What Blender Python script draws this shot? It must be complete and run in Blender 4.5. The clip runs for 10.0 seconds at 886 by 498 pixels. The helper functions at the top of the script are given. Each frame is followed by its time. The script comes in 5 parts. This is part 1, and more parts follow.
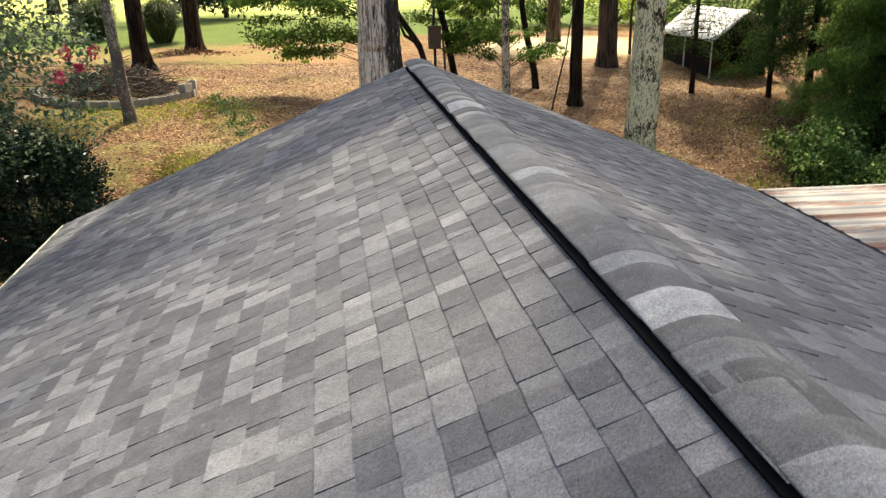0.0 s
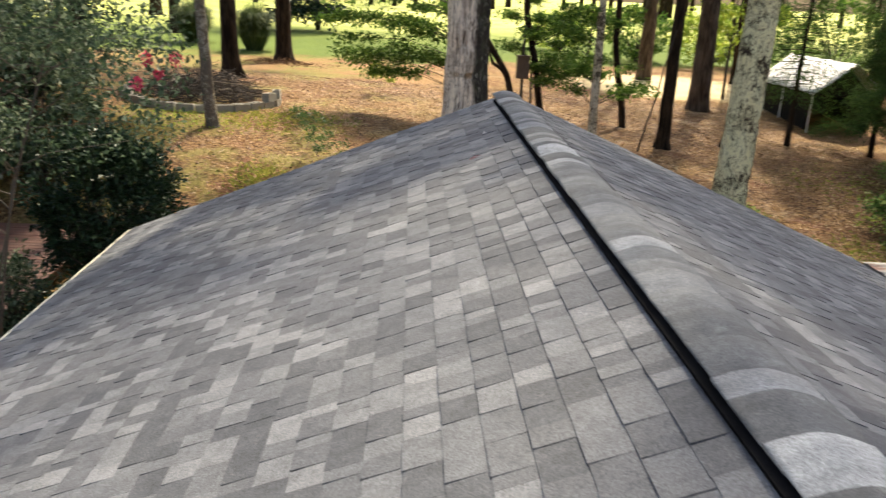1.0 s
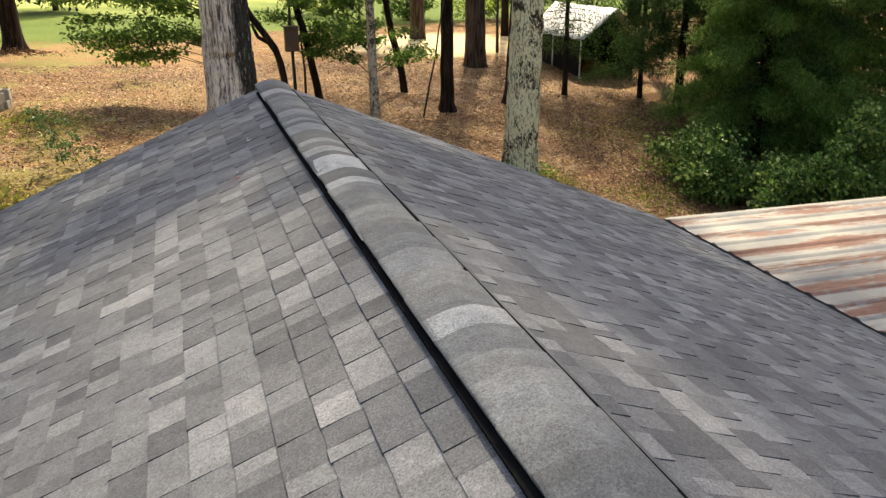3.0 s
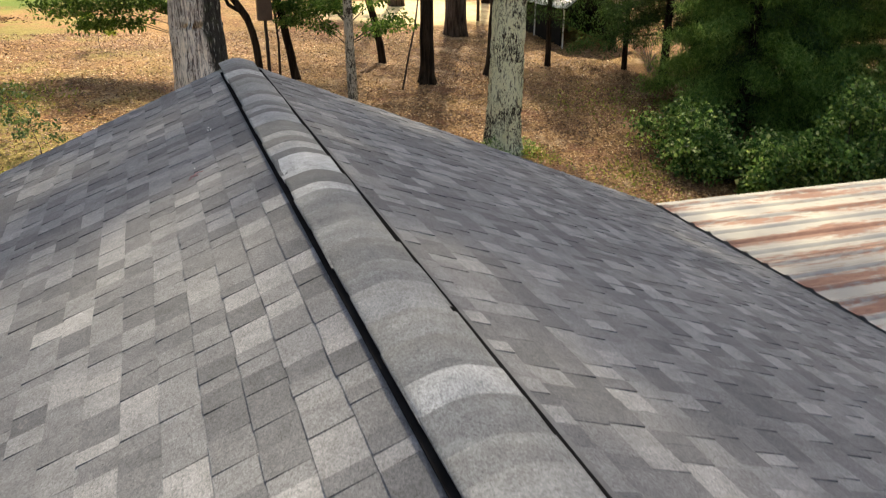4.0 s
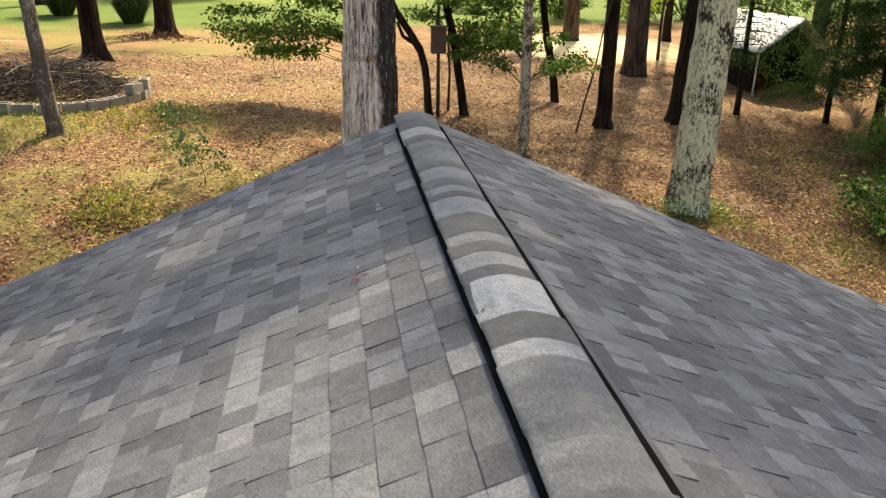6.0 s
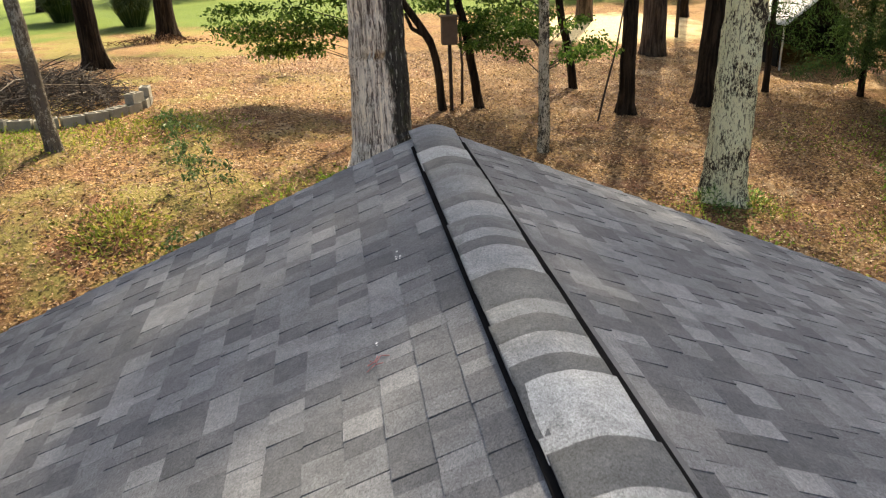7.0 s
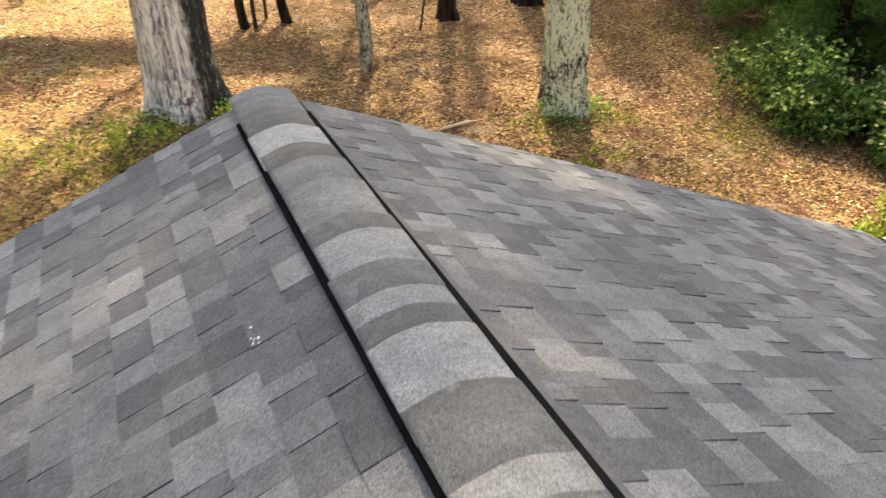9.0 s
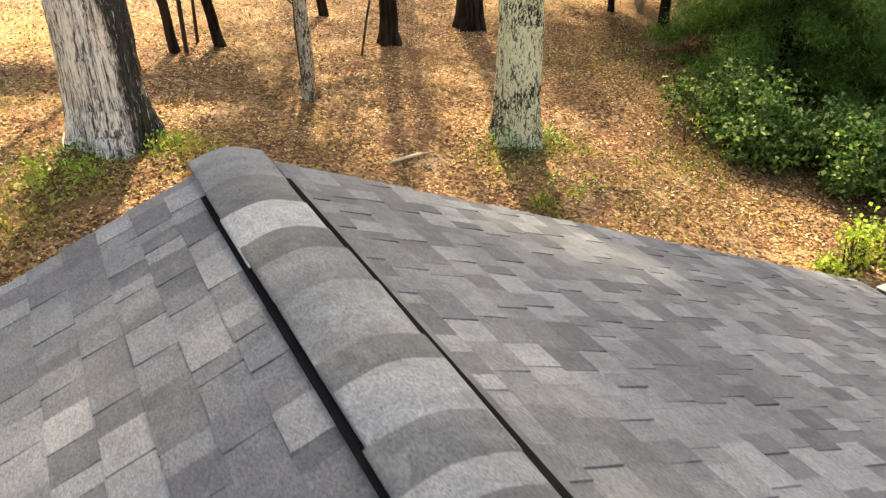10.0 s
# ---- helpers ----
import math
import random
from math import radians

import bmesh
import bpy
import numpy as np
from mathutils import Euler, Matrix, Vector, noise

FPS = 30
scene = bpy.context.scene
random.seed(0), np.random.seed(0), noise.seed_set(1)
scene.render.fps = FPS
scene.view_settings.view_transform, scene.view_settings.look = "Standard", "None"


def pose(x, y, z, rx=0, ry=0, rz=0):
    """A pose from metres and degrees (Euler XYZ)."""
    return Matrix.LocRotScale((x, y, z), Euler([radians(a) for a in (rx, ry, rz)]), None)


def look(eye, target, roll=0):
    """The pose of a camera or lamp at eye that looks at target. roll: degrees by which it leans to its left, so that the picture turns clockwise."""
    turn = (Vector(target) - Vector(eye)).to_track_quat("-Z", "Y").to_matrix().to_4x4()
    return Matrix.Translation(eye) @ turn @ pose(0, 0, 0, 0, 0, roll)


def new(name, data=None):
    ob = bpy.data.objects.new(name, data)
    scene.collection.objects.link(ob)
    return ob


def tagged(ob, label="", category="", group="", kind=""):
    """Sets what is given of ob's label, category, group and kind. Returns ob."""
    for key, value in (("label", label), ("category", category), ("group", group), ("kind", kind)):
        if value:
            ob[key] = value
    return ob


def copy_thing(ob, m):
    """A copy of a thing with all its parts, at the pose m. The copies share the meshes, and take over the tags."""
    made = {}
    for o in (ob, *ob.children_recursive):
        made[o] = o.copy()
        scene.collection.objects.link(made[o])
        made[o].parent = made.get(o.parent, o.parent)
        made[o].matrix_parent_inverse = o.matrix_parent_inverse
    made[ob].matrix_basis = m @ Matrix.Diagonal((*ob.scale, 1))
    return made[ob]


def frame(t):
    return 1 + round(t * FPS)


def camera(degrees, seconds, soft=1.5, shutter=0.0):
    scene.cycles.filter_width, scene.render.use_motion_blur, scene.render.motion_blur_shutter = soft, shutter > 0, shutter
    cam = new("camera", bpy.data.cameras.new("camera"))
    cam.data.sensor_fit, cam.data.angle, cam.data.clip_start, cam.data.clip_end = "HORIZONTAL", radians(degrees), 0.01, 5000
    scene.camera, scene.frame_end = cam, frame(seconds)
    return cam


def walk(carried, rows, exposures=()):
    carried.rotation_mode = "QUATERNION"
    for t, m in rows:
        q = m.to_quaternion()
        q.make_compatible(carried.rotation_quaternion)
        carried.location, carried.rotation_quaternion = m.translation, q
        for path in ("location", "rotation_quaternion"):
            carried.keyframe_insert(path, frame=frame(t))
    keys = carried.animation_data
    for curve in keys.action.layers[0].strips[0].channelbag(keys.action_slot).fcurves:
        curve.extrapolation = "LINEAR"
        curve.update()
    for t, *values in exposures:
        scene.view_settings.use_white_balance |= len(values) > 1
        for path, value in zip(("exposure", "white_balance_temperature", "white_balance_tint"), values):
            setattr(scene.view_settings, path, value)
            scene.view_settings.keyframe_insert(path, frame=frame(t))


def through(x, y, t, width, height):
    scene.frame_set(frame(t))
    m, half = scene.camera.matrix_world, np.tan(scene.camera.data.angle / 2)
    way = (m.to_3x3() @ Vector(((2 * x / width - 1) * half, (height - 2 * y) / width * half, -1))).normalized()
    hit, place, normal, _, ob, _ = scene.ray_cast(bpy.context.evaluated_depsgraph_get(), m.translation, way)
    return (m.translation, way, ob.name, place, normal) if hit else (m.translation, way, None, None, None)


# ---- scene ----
cam = camera(58.8, 10.0, 1.2, 0.3)
PATH = [
    (0, (-1.114, -0.887, 5.197), (-0.848, 0.977, 4.522), -1.1),
    (0.5, (-1.086, -0.61, 5.179), (-0.775, 1.257, 4.534), 2.8),
    (1, (-1.128, -0.347, 5.216), (-1.026, 1.551, 4.593), 3.0),
    (1.5, (-1.063, -0.048, 5.198), (-1.185, 1.846, 4.566), 0.1),
    (2, (-0.935, 0.209, 5.279), (-0.816, 2.095, 4.623), 1.2),
    (2.5, (-0.893, 0.502, 5.259), (-0.466, 2.342, 4.601), 2.2),
    (2.7, (-0.895, 0.636, 5.271), (-0.363, 2.447, 4.61), 1.6),
    (3.8, (-0.711, 1.208, 5.329), (-0.099, 2.941, 4.54), -1.1),
    (4, (-0.708, 1.327, 5.332), (-0.08, 3.06, 4.556), 0.3),
    (4.5, (-0.738, 1.671, 5.339), (-0.103, 3.43, 4.631), 1.0),
    (5, (-0.729, 1.98, 5.316), (-0.276, 3.786, 4.587), -1.0),
    (5.5, (-0.661, 2.336, 5.376), (-0.337, 4.167, 4.639), -0.5),
    (6, (-0.689, 2.649, 5.357), (-0.407, 4.494, 4.638), 1.4),
    (6.2, (-0.715, 2.795, 5.368), (-0.468, 4.647, 4.653), 1.1),
    (7.3, (-0.62, 3.624, 5.384), (-0.367, 5.454, 4.617), -2.3),
    (7.5, (-0.618, 3.72, 5.375), (-0.318, 5.541, 4.605), -1.4),
    (8, (-0.657, 4.091, 5.358), (-0.223, 5.871, 4.556), -0.7),
    (8.5, (-0.658, 4.411, 5.331), (-0.173, 6.121, 4.414), -2.1),
    (9, (-0.593, 4.806, 5.342), (0.046, 6.425, 4.356), -2.1),
    (9.5, (-0.618, 5.159, 5.303), (0.199, 6.71, 4.342), 0.8),
    (10, (-0.631, 5.519, 5.324), (0.182, 7.079, 4.373), -0.1),
]
walk(cam, [(t, look(eye, target, roll)) for t, eye, target, roll in PATH], [(0, 1.04, 6600, 9), (1.5, 1.06, 6600, 9), (2.5, 0.98, 6700, 9), (4, 1.0, 6850, 9), (5.5, 1.12, 6800, 9), (7.5, 1.22, 6950, 9), (8.5, 1.6, 7200, 9), (10, 1.95, 7700, 9)])

# ---- light ----
world = bpy.data.worlds.new("sky")
scene.world = world
world.use_nodes = True
wn = world.node_tree
sky = wn.nodes.new("ShaderNodeTexSky")
sky.sky_type, sky.sun_disc = "NISHITA", False
sky.dust_density, sky.ozone_density = 5.0, 0.4
SUN_EL, SUN_AZ = radians(50), radians(23)
sky.sun_elevation, sky.sun_rotation = SUN_EL, SUN_AZ
wn.links.new(sky.outputs[0], wn.nodes["Background"].inputs[0])
wn.nodes["Background"].inputs[1].default_value = 0.15
sun = new("sun", bpy.data.lights.new("sun", "SUN"))
sun.data.energy, sun.data.angle, sun.data.color = 4.6, radians(1.6), (1.0, 0.88, 0.68)
SUN_WAY = Vector((math.sin(SUN_AZ) * math.cos(SUN_EL), math.cos(SUN_AZ) * math.cos(SUN_EL), math.sin(SUN_EL)))
sun.matrix_world = look(SUN_WAY * 60, (0, 0, 0))


# ---- materials ----
class Nodes:
    """A small wrapper to write node materials in few lines."""

    def __init__(self, name, rough=0.8, metal=0.0, spec=0.5):
        self.m = bpy.data.materials.new(name)
        self.m.use_nodes = True
        self.t = self.m.node_tree
        self.b = self.t.nodes["Principled BSDF"]
        self.b.inputs["Roughness"].default_value = rough
        self.b.inputs["Metallic"].default_value = metal
        self.b.inputs["Specular IOR Level"].default_value = spec
        self.co = self.t.nodes.new("ShaderNodeTexCoord").outputs["Object"]

    def put(self, slot, value):
        if isinstance(value, bpy.types.NodeSocket):
            self.t.links.new(value, slot)
        else:
            slot.default_value = value

    def world_co(self):
        self.co = self.t.nodes.new("ShaderNodeNewGeometry").outputs["Position"]

    def stretch(self, sx, sy, sz):
        n = self.t.nodes.new("ShaderNodeMapping")
        n.inputs["Scale"].default_value = (sx, sy, sz)
        self.t.links.new(self.co, n.inputs["Vector"])
        return n.outputs[0]

    def noise(self, scale, detail=3, rough=0.55, co=None, warp=0.0):
        n = self.t.nodes.new("ShaderNodeTexNoise")
        self.t.links.new(co or self.co, n.inputs["Vector"])
        n.inputs["Scale"].default_value, n.inputs["Detail"].default_value = scale, detail
        n.inputs["Roughness"].default_value, n.inputs["Distortion"].default_value = rough, warp
        return n.outputs["Fac"]

    def cells(self, scale, co=None, feature="F1", out="Distance"):
        n = self.t.nodes.new("ShaderNodeTexVoronoi")
        n.feature = feature
        self.t.links.new(co or self.co, n.inputs["Vector"])
        n.inputs["Scale"].default_value = scale
        return n.outputs[out]

    def ramp(self, fac, stops, smooth=False):
        n = self.t.nodes.new("ShaderNodeValToRGB")
        n.color_ramp.interpolation = "EASE" if smooth else "LINEAR"
        e = n.color_ramp.elements
        while len(e) < len(stops):
            e.new(0.5)
        for el, (p, c) in zip(e, stops):
            el.position = p
            el.color = (*c, 1) if len(c) == 3 else c
        self.t.links.new(fac, n.inputs[0])
        return n.outputs[0]

    def mask(self, fac, a, b):
        n = self.t.nodes.new("ShaderNodeMapRange")
        n.interpolation_type = "SMOOTHSTEP"
        self.t.links.new(fac, n.inputs[0])
        n.inputs[1].default_value, n.inputs[2].default_value = a, b
        return n.outputs[0]

    def mix(self, fac, a, b, mode="MIX"):
        n = self.t.nodes.new("ShaderNodeMix")
        n.data_type, n.blend_type = "RGBA", mode
        self.put(n.inputs[0], fac)
        for slot, v in ((n.inputs[6], a), (n.inputs[7], b)):
            self.put(slot, (*v, 1) if isinstance(v, tuple) and len(v) == 3 else v)
        return n.outputs[2]

    def math(self, op, a, b=0.0):
        n = self.t.nodes.new("ShaderNodeMath")
        n.operation = op
        self.put(n.inputs[0], a)
        self.put(n.inputs[1], b)
        return n.outputs[0]

    def axis(self, i, co=None):
        n = self.t.nodes.new("ShaderNodeSeparateXYZ")
        self.t.links.new(co or self.co, n.inputs[0])
        return n.outputs[i]

    def random(self):
        """One number for each piece, whether it is an object of its own or an island of a joined mesh."""
        o = self.t.nodes.new("ShaderNodeObjectInfo").outputs["Random"]
        i = self.t.nodes.new("ShaderNodeNewGeometry").outputs["Random Per Island"]
        return self.math("FRACT", self.math("ADD", o, i))

    def chosen(self):
        """The shade that an object was given as its own colour."""
        return self.t.nodes.new("ShaderNodeObjectInfo").outputs["Color"]

    def done(self, color, bump=None, strength=0.3, distance=0.01, rough=None):
        self.put(self.b.inputs["Base Color"], color if isinstance(color, bpy.types.NodeSocket) else (*color, 1))
        if rough is not None:
            self.put(self.b.inputs["Roughness"], rough)
        if bump is not None:
            n = self.t.nodes.new("ShaderNodeBump")
            n.inputs["Strength"].default_value, n.inputs["Distance"].default_value = strength, distance
            self.t.links.new(bump, n.inputs["Height"])
            self.t.links.new(n.outputs[0], self.b.inputs["Normal"])
        return self.m


def mat_shingle(name, tones, bands=False):
    n = Nodes(name, 0.88, spec=0.45)
    n.world_co()
    tone = n.ramp(n.chosen() if bands else n.random(), tones)
    grain = n.math("ADD", n.math("MULTIPLY", n.noise(260, 2, 0.8), 0.5), n.math("MULTIPLY", n.noise(115, 3, 0.75), 0.5))
    stain = n.noise(1.3, 4, 0.6)
    smear = n.noise(14, 3, 0.6)
    c = n.mix(0.8, tone, n.ramp(grain, [(0.35, (0.08, 0.08, 0.08)), (0.65, (0.92, 0.92, 0.92))]), "OVERLAY")
    c = n.mix(0.35, c, n.ramp(stain, [(0.35, (0.36, 0.36, 0.37)), (0.65, (0.62, 0.61, 0.6))]), "OVERLAY")
    c = n.mix(0.55, c, n.ramp(smear, [(0.35, (0.38, 0.38, 0.38)), (0.65, (0.62, 0.62, 0.62))]), "OVERLAY")
    if bands:
        arc = n.noise(3.4, 4, 0.6, n.stretch(0.5, 2.3, 0.5), 0.6)
        c = n.mix(0.45, c, n.ramp(arc, [(0.36, (0.34, 0.34, 0.34)), (0.64, (0.66, 0.67, 0.67))]), "OVERLAY")
        worn = n.mask(n.noise(6.5, 6, 0.72, None, 0.8), 0.54, 0.70)
        c = n.mix(n.math("MULTIPLY", worn, 0.30), c, n.ramp(grain, [(0.3, (0.14, 0.152, 0.152)), (0.7, (0.30, 0.317, 0.317))]))
        rubbed = n.mask(n.noise(9, 5, 0.7, n.stretch(1, 0.6, 1), 0.5), 0.56, 0.70)
        c = n.mix(n.math("MULTIPLY", rubbed, 0.35), c, n.ramp(grain, [(0.3, (0.03, 0.031, 0.032)), (0.7, (0.10, 0.102, 0.104))]))
    else:
        scuff = n.mask(n.noise(17, 6, 0.78, None, 1.4), 0.57, 0.70)
        c = n.mix(n.math("MULTIPLY", scuff, 0.36), c, n.ramp(grain, [(0.3, (0.13, 0.128, 0.13)), (0.7, (0.27, 0.266, 0.266))]))
    return n.done(c, n.math("ADD", grain, n.math("MULTIPLY", smear, 0.6)), 0.5, 0.003)


SHINGLE = mat_shingle("asphalt_shingle", [(0.0, (0.059, 0.063, 0.070)), (0.3, (0.082, 0.086, 0.094)), (0.65, (0.109, 0.114, 0.122)), (0.86, (0.137, 0.142, 0.150)), (1.0, (0.170, 0.175, 0.182))])
CAP = mat_shingle("ridge_cap_shingle", [(0.0, (0.044, 0.047, 0.051)), (0.25, (0.066, 0.071, 0.076)), (0.45, (0.096, 0.102, 0.108)), (0.7, (0.148, 0.157, 0.165)), (1.0, (0.245, 0.258, 0.268))], True)


def mat_plain(name, color, rough=0.6, metal=0.0, vary=0.25, scale=6.0, bump=0.1, spec=0.5):
    n = Nodes(name, rough, metal, spec)
    n.world_co()
    f = n.math("ADD", n.math("MULTIPLY", n.noise(scale, 4), 0.6), n.math("MULTIPLY", n.noise(scale * 17, 3), 0.4))
    lo = tuple(v * (1 - vary) for v in color)
    hi = tuple(min(1, v * (1 + vary)) for v in color)
    return n.done(n.ramp(f, [(0.3, lo), (0.7, hi)]), f, bump, 0.01)


SKIRT = mat_plain("dark_shingle_strip", (0.088, 0.092, 0.098), 0.9, vary=0.35, scale=14, bump=0.3, spec=0.3)
VENT = mat_plain("black_vent_plastic", (0.009, 0.009, 0.0095), 1.0, vary=0.4, scale=9, spec=0.0)
METAL_DULL = mat_plain("weathered_drip_edge", (0.16, 0.155, 0.15), 0.7, 0.0, 0.25, 5)
METAL_EDGE = mat_plain("drip_edge_metal", (0.84, 0.78, 0.58), 0.5, 0.0, 0.15, 5)
SIDING = mat_plain("painted_siding", (0.55, 0.52, 0.46), 0.7, vary=0.12)
TRIM = mat_plain("painted_trim", (0.62, 0.60, 0.55), 0.6, vary=0.15)
CONCRETE = mat_plain("weathered_concrete", (0.27, 0.25, 0.20), 0.9, vary=0.35, scale=5, bump=0.4)
POLE_WHITE = mat_plain("white_metal_pole", (0.7, 0.7, 0.68), 0.4, 0.2, 0.1)
DARK_WOOD = mat_plain("dark_weathered_wood", (0.045, 0.036, 0.028), 0.85, vary=0.4, scale=8, bump=0.3)
BOX_WOOD = mat_plain("brown_box_wood", (0.115, 0.072, 0.044), 0.8, vary=0.35, scale=8, bump=0.3)
TARP = mat_plain("white_sheet_roof", (0.72, 0.71, 0.68), 0.5, vary=0.12, scale=1.5)
# wood with the shelter's deep inner shade put into its colour
SHADE_WOOD = mat_plain("shaded_wood", (0.013, 0.011, 0.009), 0.9, vary=0.4, scale=8, spec=0.1)
TWIG = mat_plain("dry_twig_bark", (0.046, 0.034, 0.025), 0.9, vary=0.5, scale=4, bump=0.3)
TWIG_GREY = mat_plain("grey_brown_stem_bark", (0.11, 0.088, 0.066), 0.9, vary=0.4, scale=5, bump=0.2)
TWIG_PALE = mat_plain("bleached_twig", (0.30, 0.25, 0.19), 0.85, vary=0.3, scale=5, bump=0.2)
DROPPING = mat_plain("dried_white_dropping", (0.75, 0.74, 0.70), 0.9, vary=0.2, scale=60)
RED_STAIN = mat_plain("faded_red_stain", (0.30, 0.11, 0.11), 0.9, vary=0.3, scale=40)
FLOWER = mat_plain("crimson_petal", (0.62, 0.045, 0.11), 0.6, vary=0.35, scale=12, bump=0.1)


def mat_bark(name, ramp, patch=None, ridge=9.0, amount=1.0):
    """Furrowed bark, with blotches of lichen where patch is given: (colour, scale, low, high)."""
    n = Nodes(name, 0.95, spec=0.1)
    n.world_co()
    long = n.stretch(1.0, 1.0, 0.11)
    furrow = n.math("MULTIPLY", n.noise(ridge * 1.6, 3, 0.6, long, 0.5), 0.32)
    fine = n.noise(42, 4, 0.65, n.stretch(1, 1, 0.4))
    f = n.math("ADD", n.math("MULTIPLY", n.mask(furrow, 0.10, 0.21), 0.6), n.math("MULTIPLY", fine, 0.45))
    c = n.ramp(f, ramp)
    if patch:
        col, scale, lo, hi = patch
        blotch = n.math("ADD", n.math("MULTIPLY", n.noise(scale, 6, 0.75, n.stretch(1, 1, 0.55), 0.9), 0.75), n.math("MULTIPLY", n.noise(scale * 0.22, 2), 0.25))
        c = n.mix(n.math("MULTIPLY", n.mask(blotch, lo, hi), n.mask(f, 0.16, 0.5)), c, n.mix(n.noise(30, 3), tuple(v * 0.75 for v in col), col))
    return n.done(c, f, 0.9 * amount, 0.03)


def mat_strips(name, dark, pale, dark_side):
    """Long pale strips of bark between dark furrows, worn smooth in places; last pair: (x beyond which the bark turns
    darker, colour).
    """
    n = Nodes(name, 0.93, spec=0.2)
    n.world_co()
    fine = n.noise(90, 4, 0.7, n.stretch(1, 1, 0.35))
    strip = n.noise(17, 4, 0.62, n.stretch(1, 1, 0.075), 0.5)
    slit = n.noise(52, 4, 0.65, n.stretch(1, 1, 0.10), 0.3)
    f = n.math("ADD", n.math("MULTIPLY", strip, 0.46), n.math("ADD", n.math("MULTIPLY", slit, 0.42), n.math("MULTIPLY", fine, 0.12)))
    c = n.ramp(f, [(0.39, tuple(0.32 * v for v in dark)), (0.455, dark), (0.50, tuple(0.66 * v for v in pale)), (0.57, pale)])
    mauve = n.mask(n.noise(4.5, 5, 0.7, n.stretch(1, 1, 0.45), 0.6), 0.52, 0.66)
    c = n.mix(n.math("MULTIPLY", mauve, 0.55), c, n.mix(fine, (0.20, 0.145, 0.125), (0.42, 0.33, 0.29)))
    x0, col = dark_side
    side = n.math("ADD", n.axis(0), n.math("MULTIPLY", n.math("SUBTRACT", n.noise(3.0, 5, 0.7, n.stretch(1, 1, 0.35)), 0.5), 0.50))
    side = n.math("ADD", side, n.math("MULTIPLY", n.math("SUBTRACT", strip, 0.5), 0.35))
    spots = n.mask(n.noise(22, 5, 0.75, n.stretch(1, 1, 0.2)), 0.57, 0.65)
    dark_bark = n.mix(fine, tuple(v * 0.4 for v in col), tuple(v * 1.7 for v in col))
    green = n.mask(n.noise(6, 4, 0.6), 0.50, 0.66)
    dark_bark = n.mix(n.math("MULTIPLY", green, 0.6), dark_bark, (0.026, 0.034, 0.010))
    dark_bark = n.mix(n.math("MULTIPLY", spots, 0.8), dark_bark, (0.46, 0.44, 0.37))
    c = n.mix(n.math("MULTIPLY", n.mask(side, x0 - 0.02, x0 + 0.06), 0.95), c, dark_bark)
    return n.done(c, f, 1.0, 0.05)


def mat_blotched(name, dark, pale, share, small=30, large=2.6, tall=0.5, clean=0.55):
    """Dark rough bark under ragged flakes of cream lichen that gather in large patches, with a thin grey-green crust between."""
    n = Nodes(name, 0.95, spec=0.15)
    n.world_co()
    flake = n.noise(small, 6, 0.78, n.stretch(1, 1, tall), 0.5)
    mid = n.noise(small * 0.3, 4, 0.6, n.stretch(1, 1, 0.7))
    patch = n.noise(large, 4, 0.6, n.stretch(1, 1, 0.9), 0.7)
    f = n.math("ADD", flake, n.math("ADD", n.math("MULTIPLY", n.math("SUBTRACT", patch, 0.5), 0.62), n.math("MULTIPLY", n.math("SUBTRACT", mid, 0.5), 0.34)))
    grain = n.noise(130, 3, 0.7)
    crack = n.noise(26, 3, 0.6, n.stretch(1, 1, 0.16), 0.4)
    under = n.mix(grain, tuple(v * 0.35 for v in dark), tuple(v * 1.8 for v in dark))
    crust = n.mix(grain, (0.095, 0.080, 0.042), (0.26, 0.215, 0.125))
    white = n.mix(n.noise(60, 5, 0.8, n.stretch(1, 1, 0.4)), tuple(v * clean for v in pale), tuple(min(1.0, v * 1.12) for v in pale))
    c = n.mix(n.mask(f, share - 0.06, share - 0.03), under, crust)
    c = n.mix(n.mask(f, share - 0.02, share + 0.015), c, white)
    c = n.mix(n.math("MULTIPLY", n.mask(crack, 0.43, 0.36), 0.8), c, tuple(v * 0.6 for v in dark))
    return n.done(c, n.math("ADD", f, n.math("MULTIPLY", crack, 0.6)), 1.0, 0.03)


BARK_BROWN = mat_bark("brown_grey_furrowed_bark", [(0.2, (0.028, 0.020, 0.014)), (0.6, (0.085, 0.061, 0.044)), (0.95, (0.165, 0.124, 0.092))])
BARK_DARK = mat_bark("dark_furrowed_bark", [(0.2, (0.009, 0.006, 0.004)), (0.6, (0.027, 0.018, 0.011)), (0.95, (0.058, 0.040, 0.026))])
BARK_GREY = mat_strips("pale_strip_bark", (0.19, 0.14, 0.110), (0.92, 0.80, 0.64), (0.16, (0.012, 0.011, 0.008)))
BARK_LICHEN = mat_blotched("lichen_covered_bark", (0.040, 0.030, 0.022), (1.0, 0.90, 0.55), 0.462, 46, 2.0, 0.42, 0.6)
BARK_THIN = mat_blotched("patchy_thin_bark", (0.068, 0.052, 0.037), (0.68, 0.58, 0.42), 0.49, 36, 1.6)
WOOD_SPLIT = mat_plain("split_pale_wood", (0.62, 0.50, 0.34), 0.85, vary=0.3, scale=12, bump=0.4, spec=0.2)
BARK_TAN = mat_blotched("tan_mottled_bark", (0.13, 0.105, 0.08), (0.46, 0.42, 0.34), 0.56, 34, 2.2)


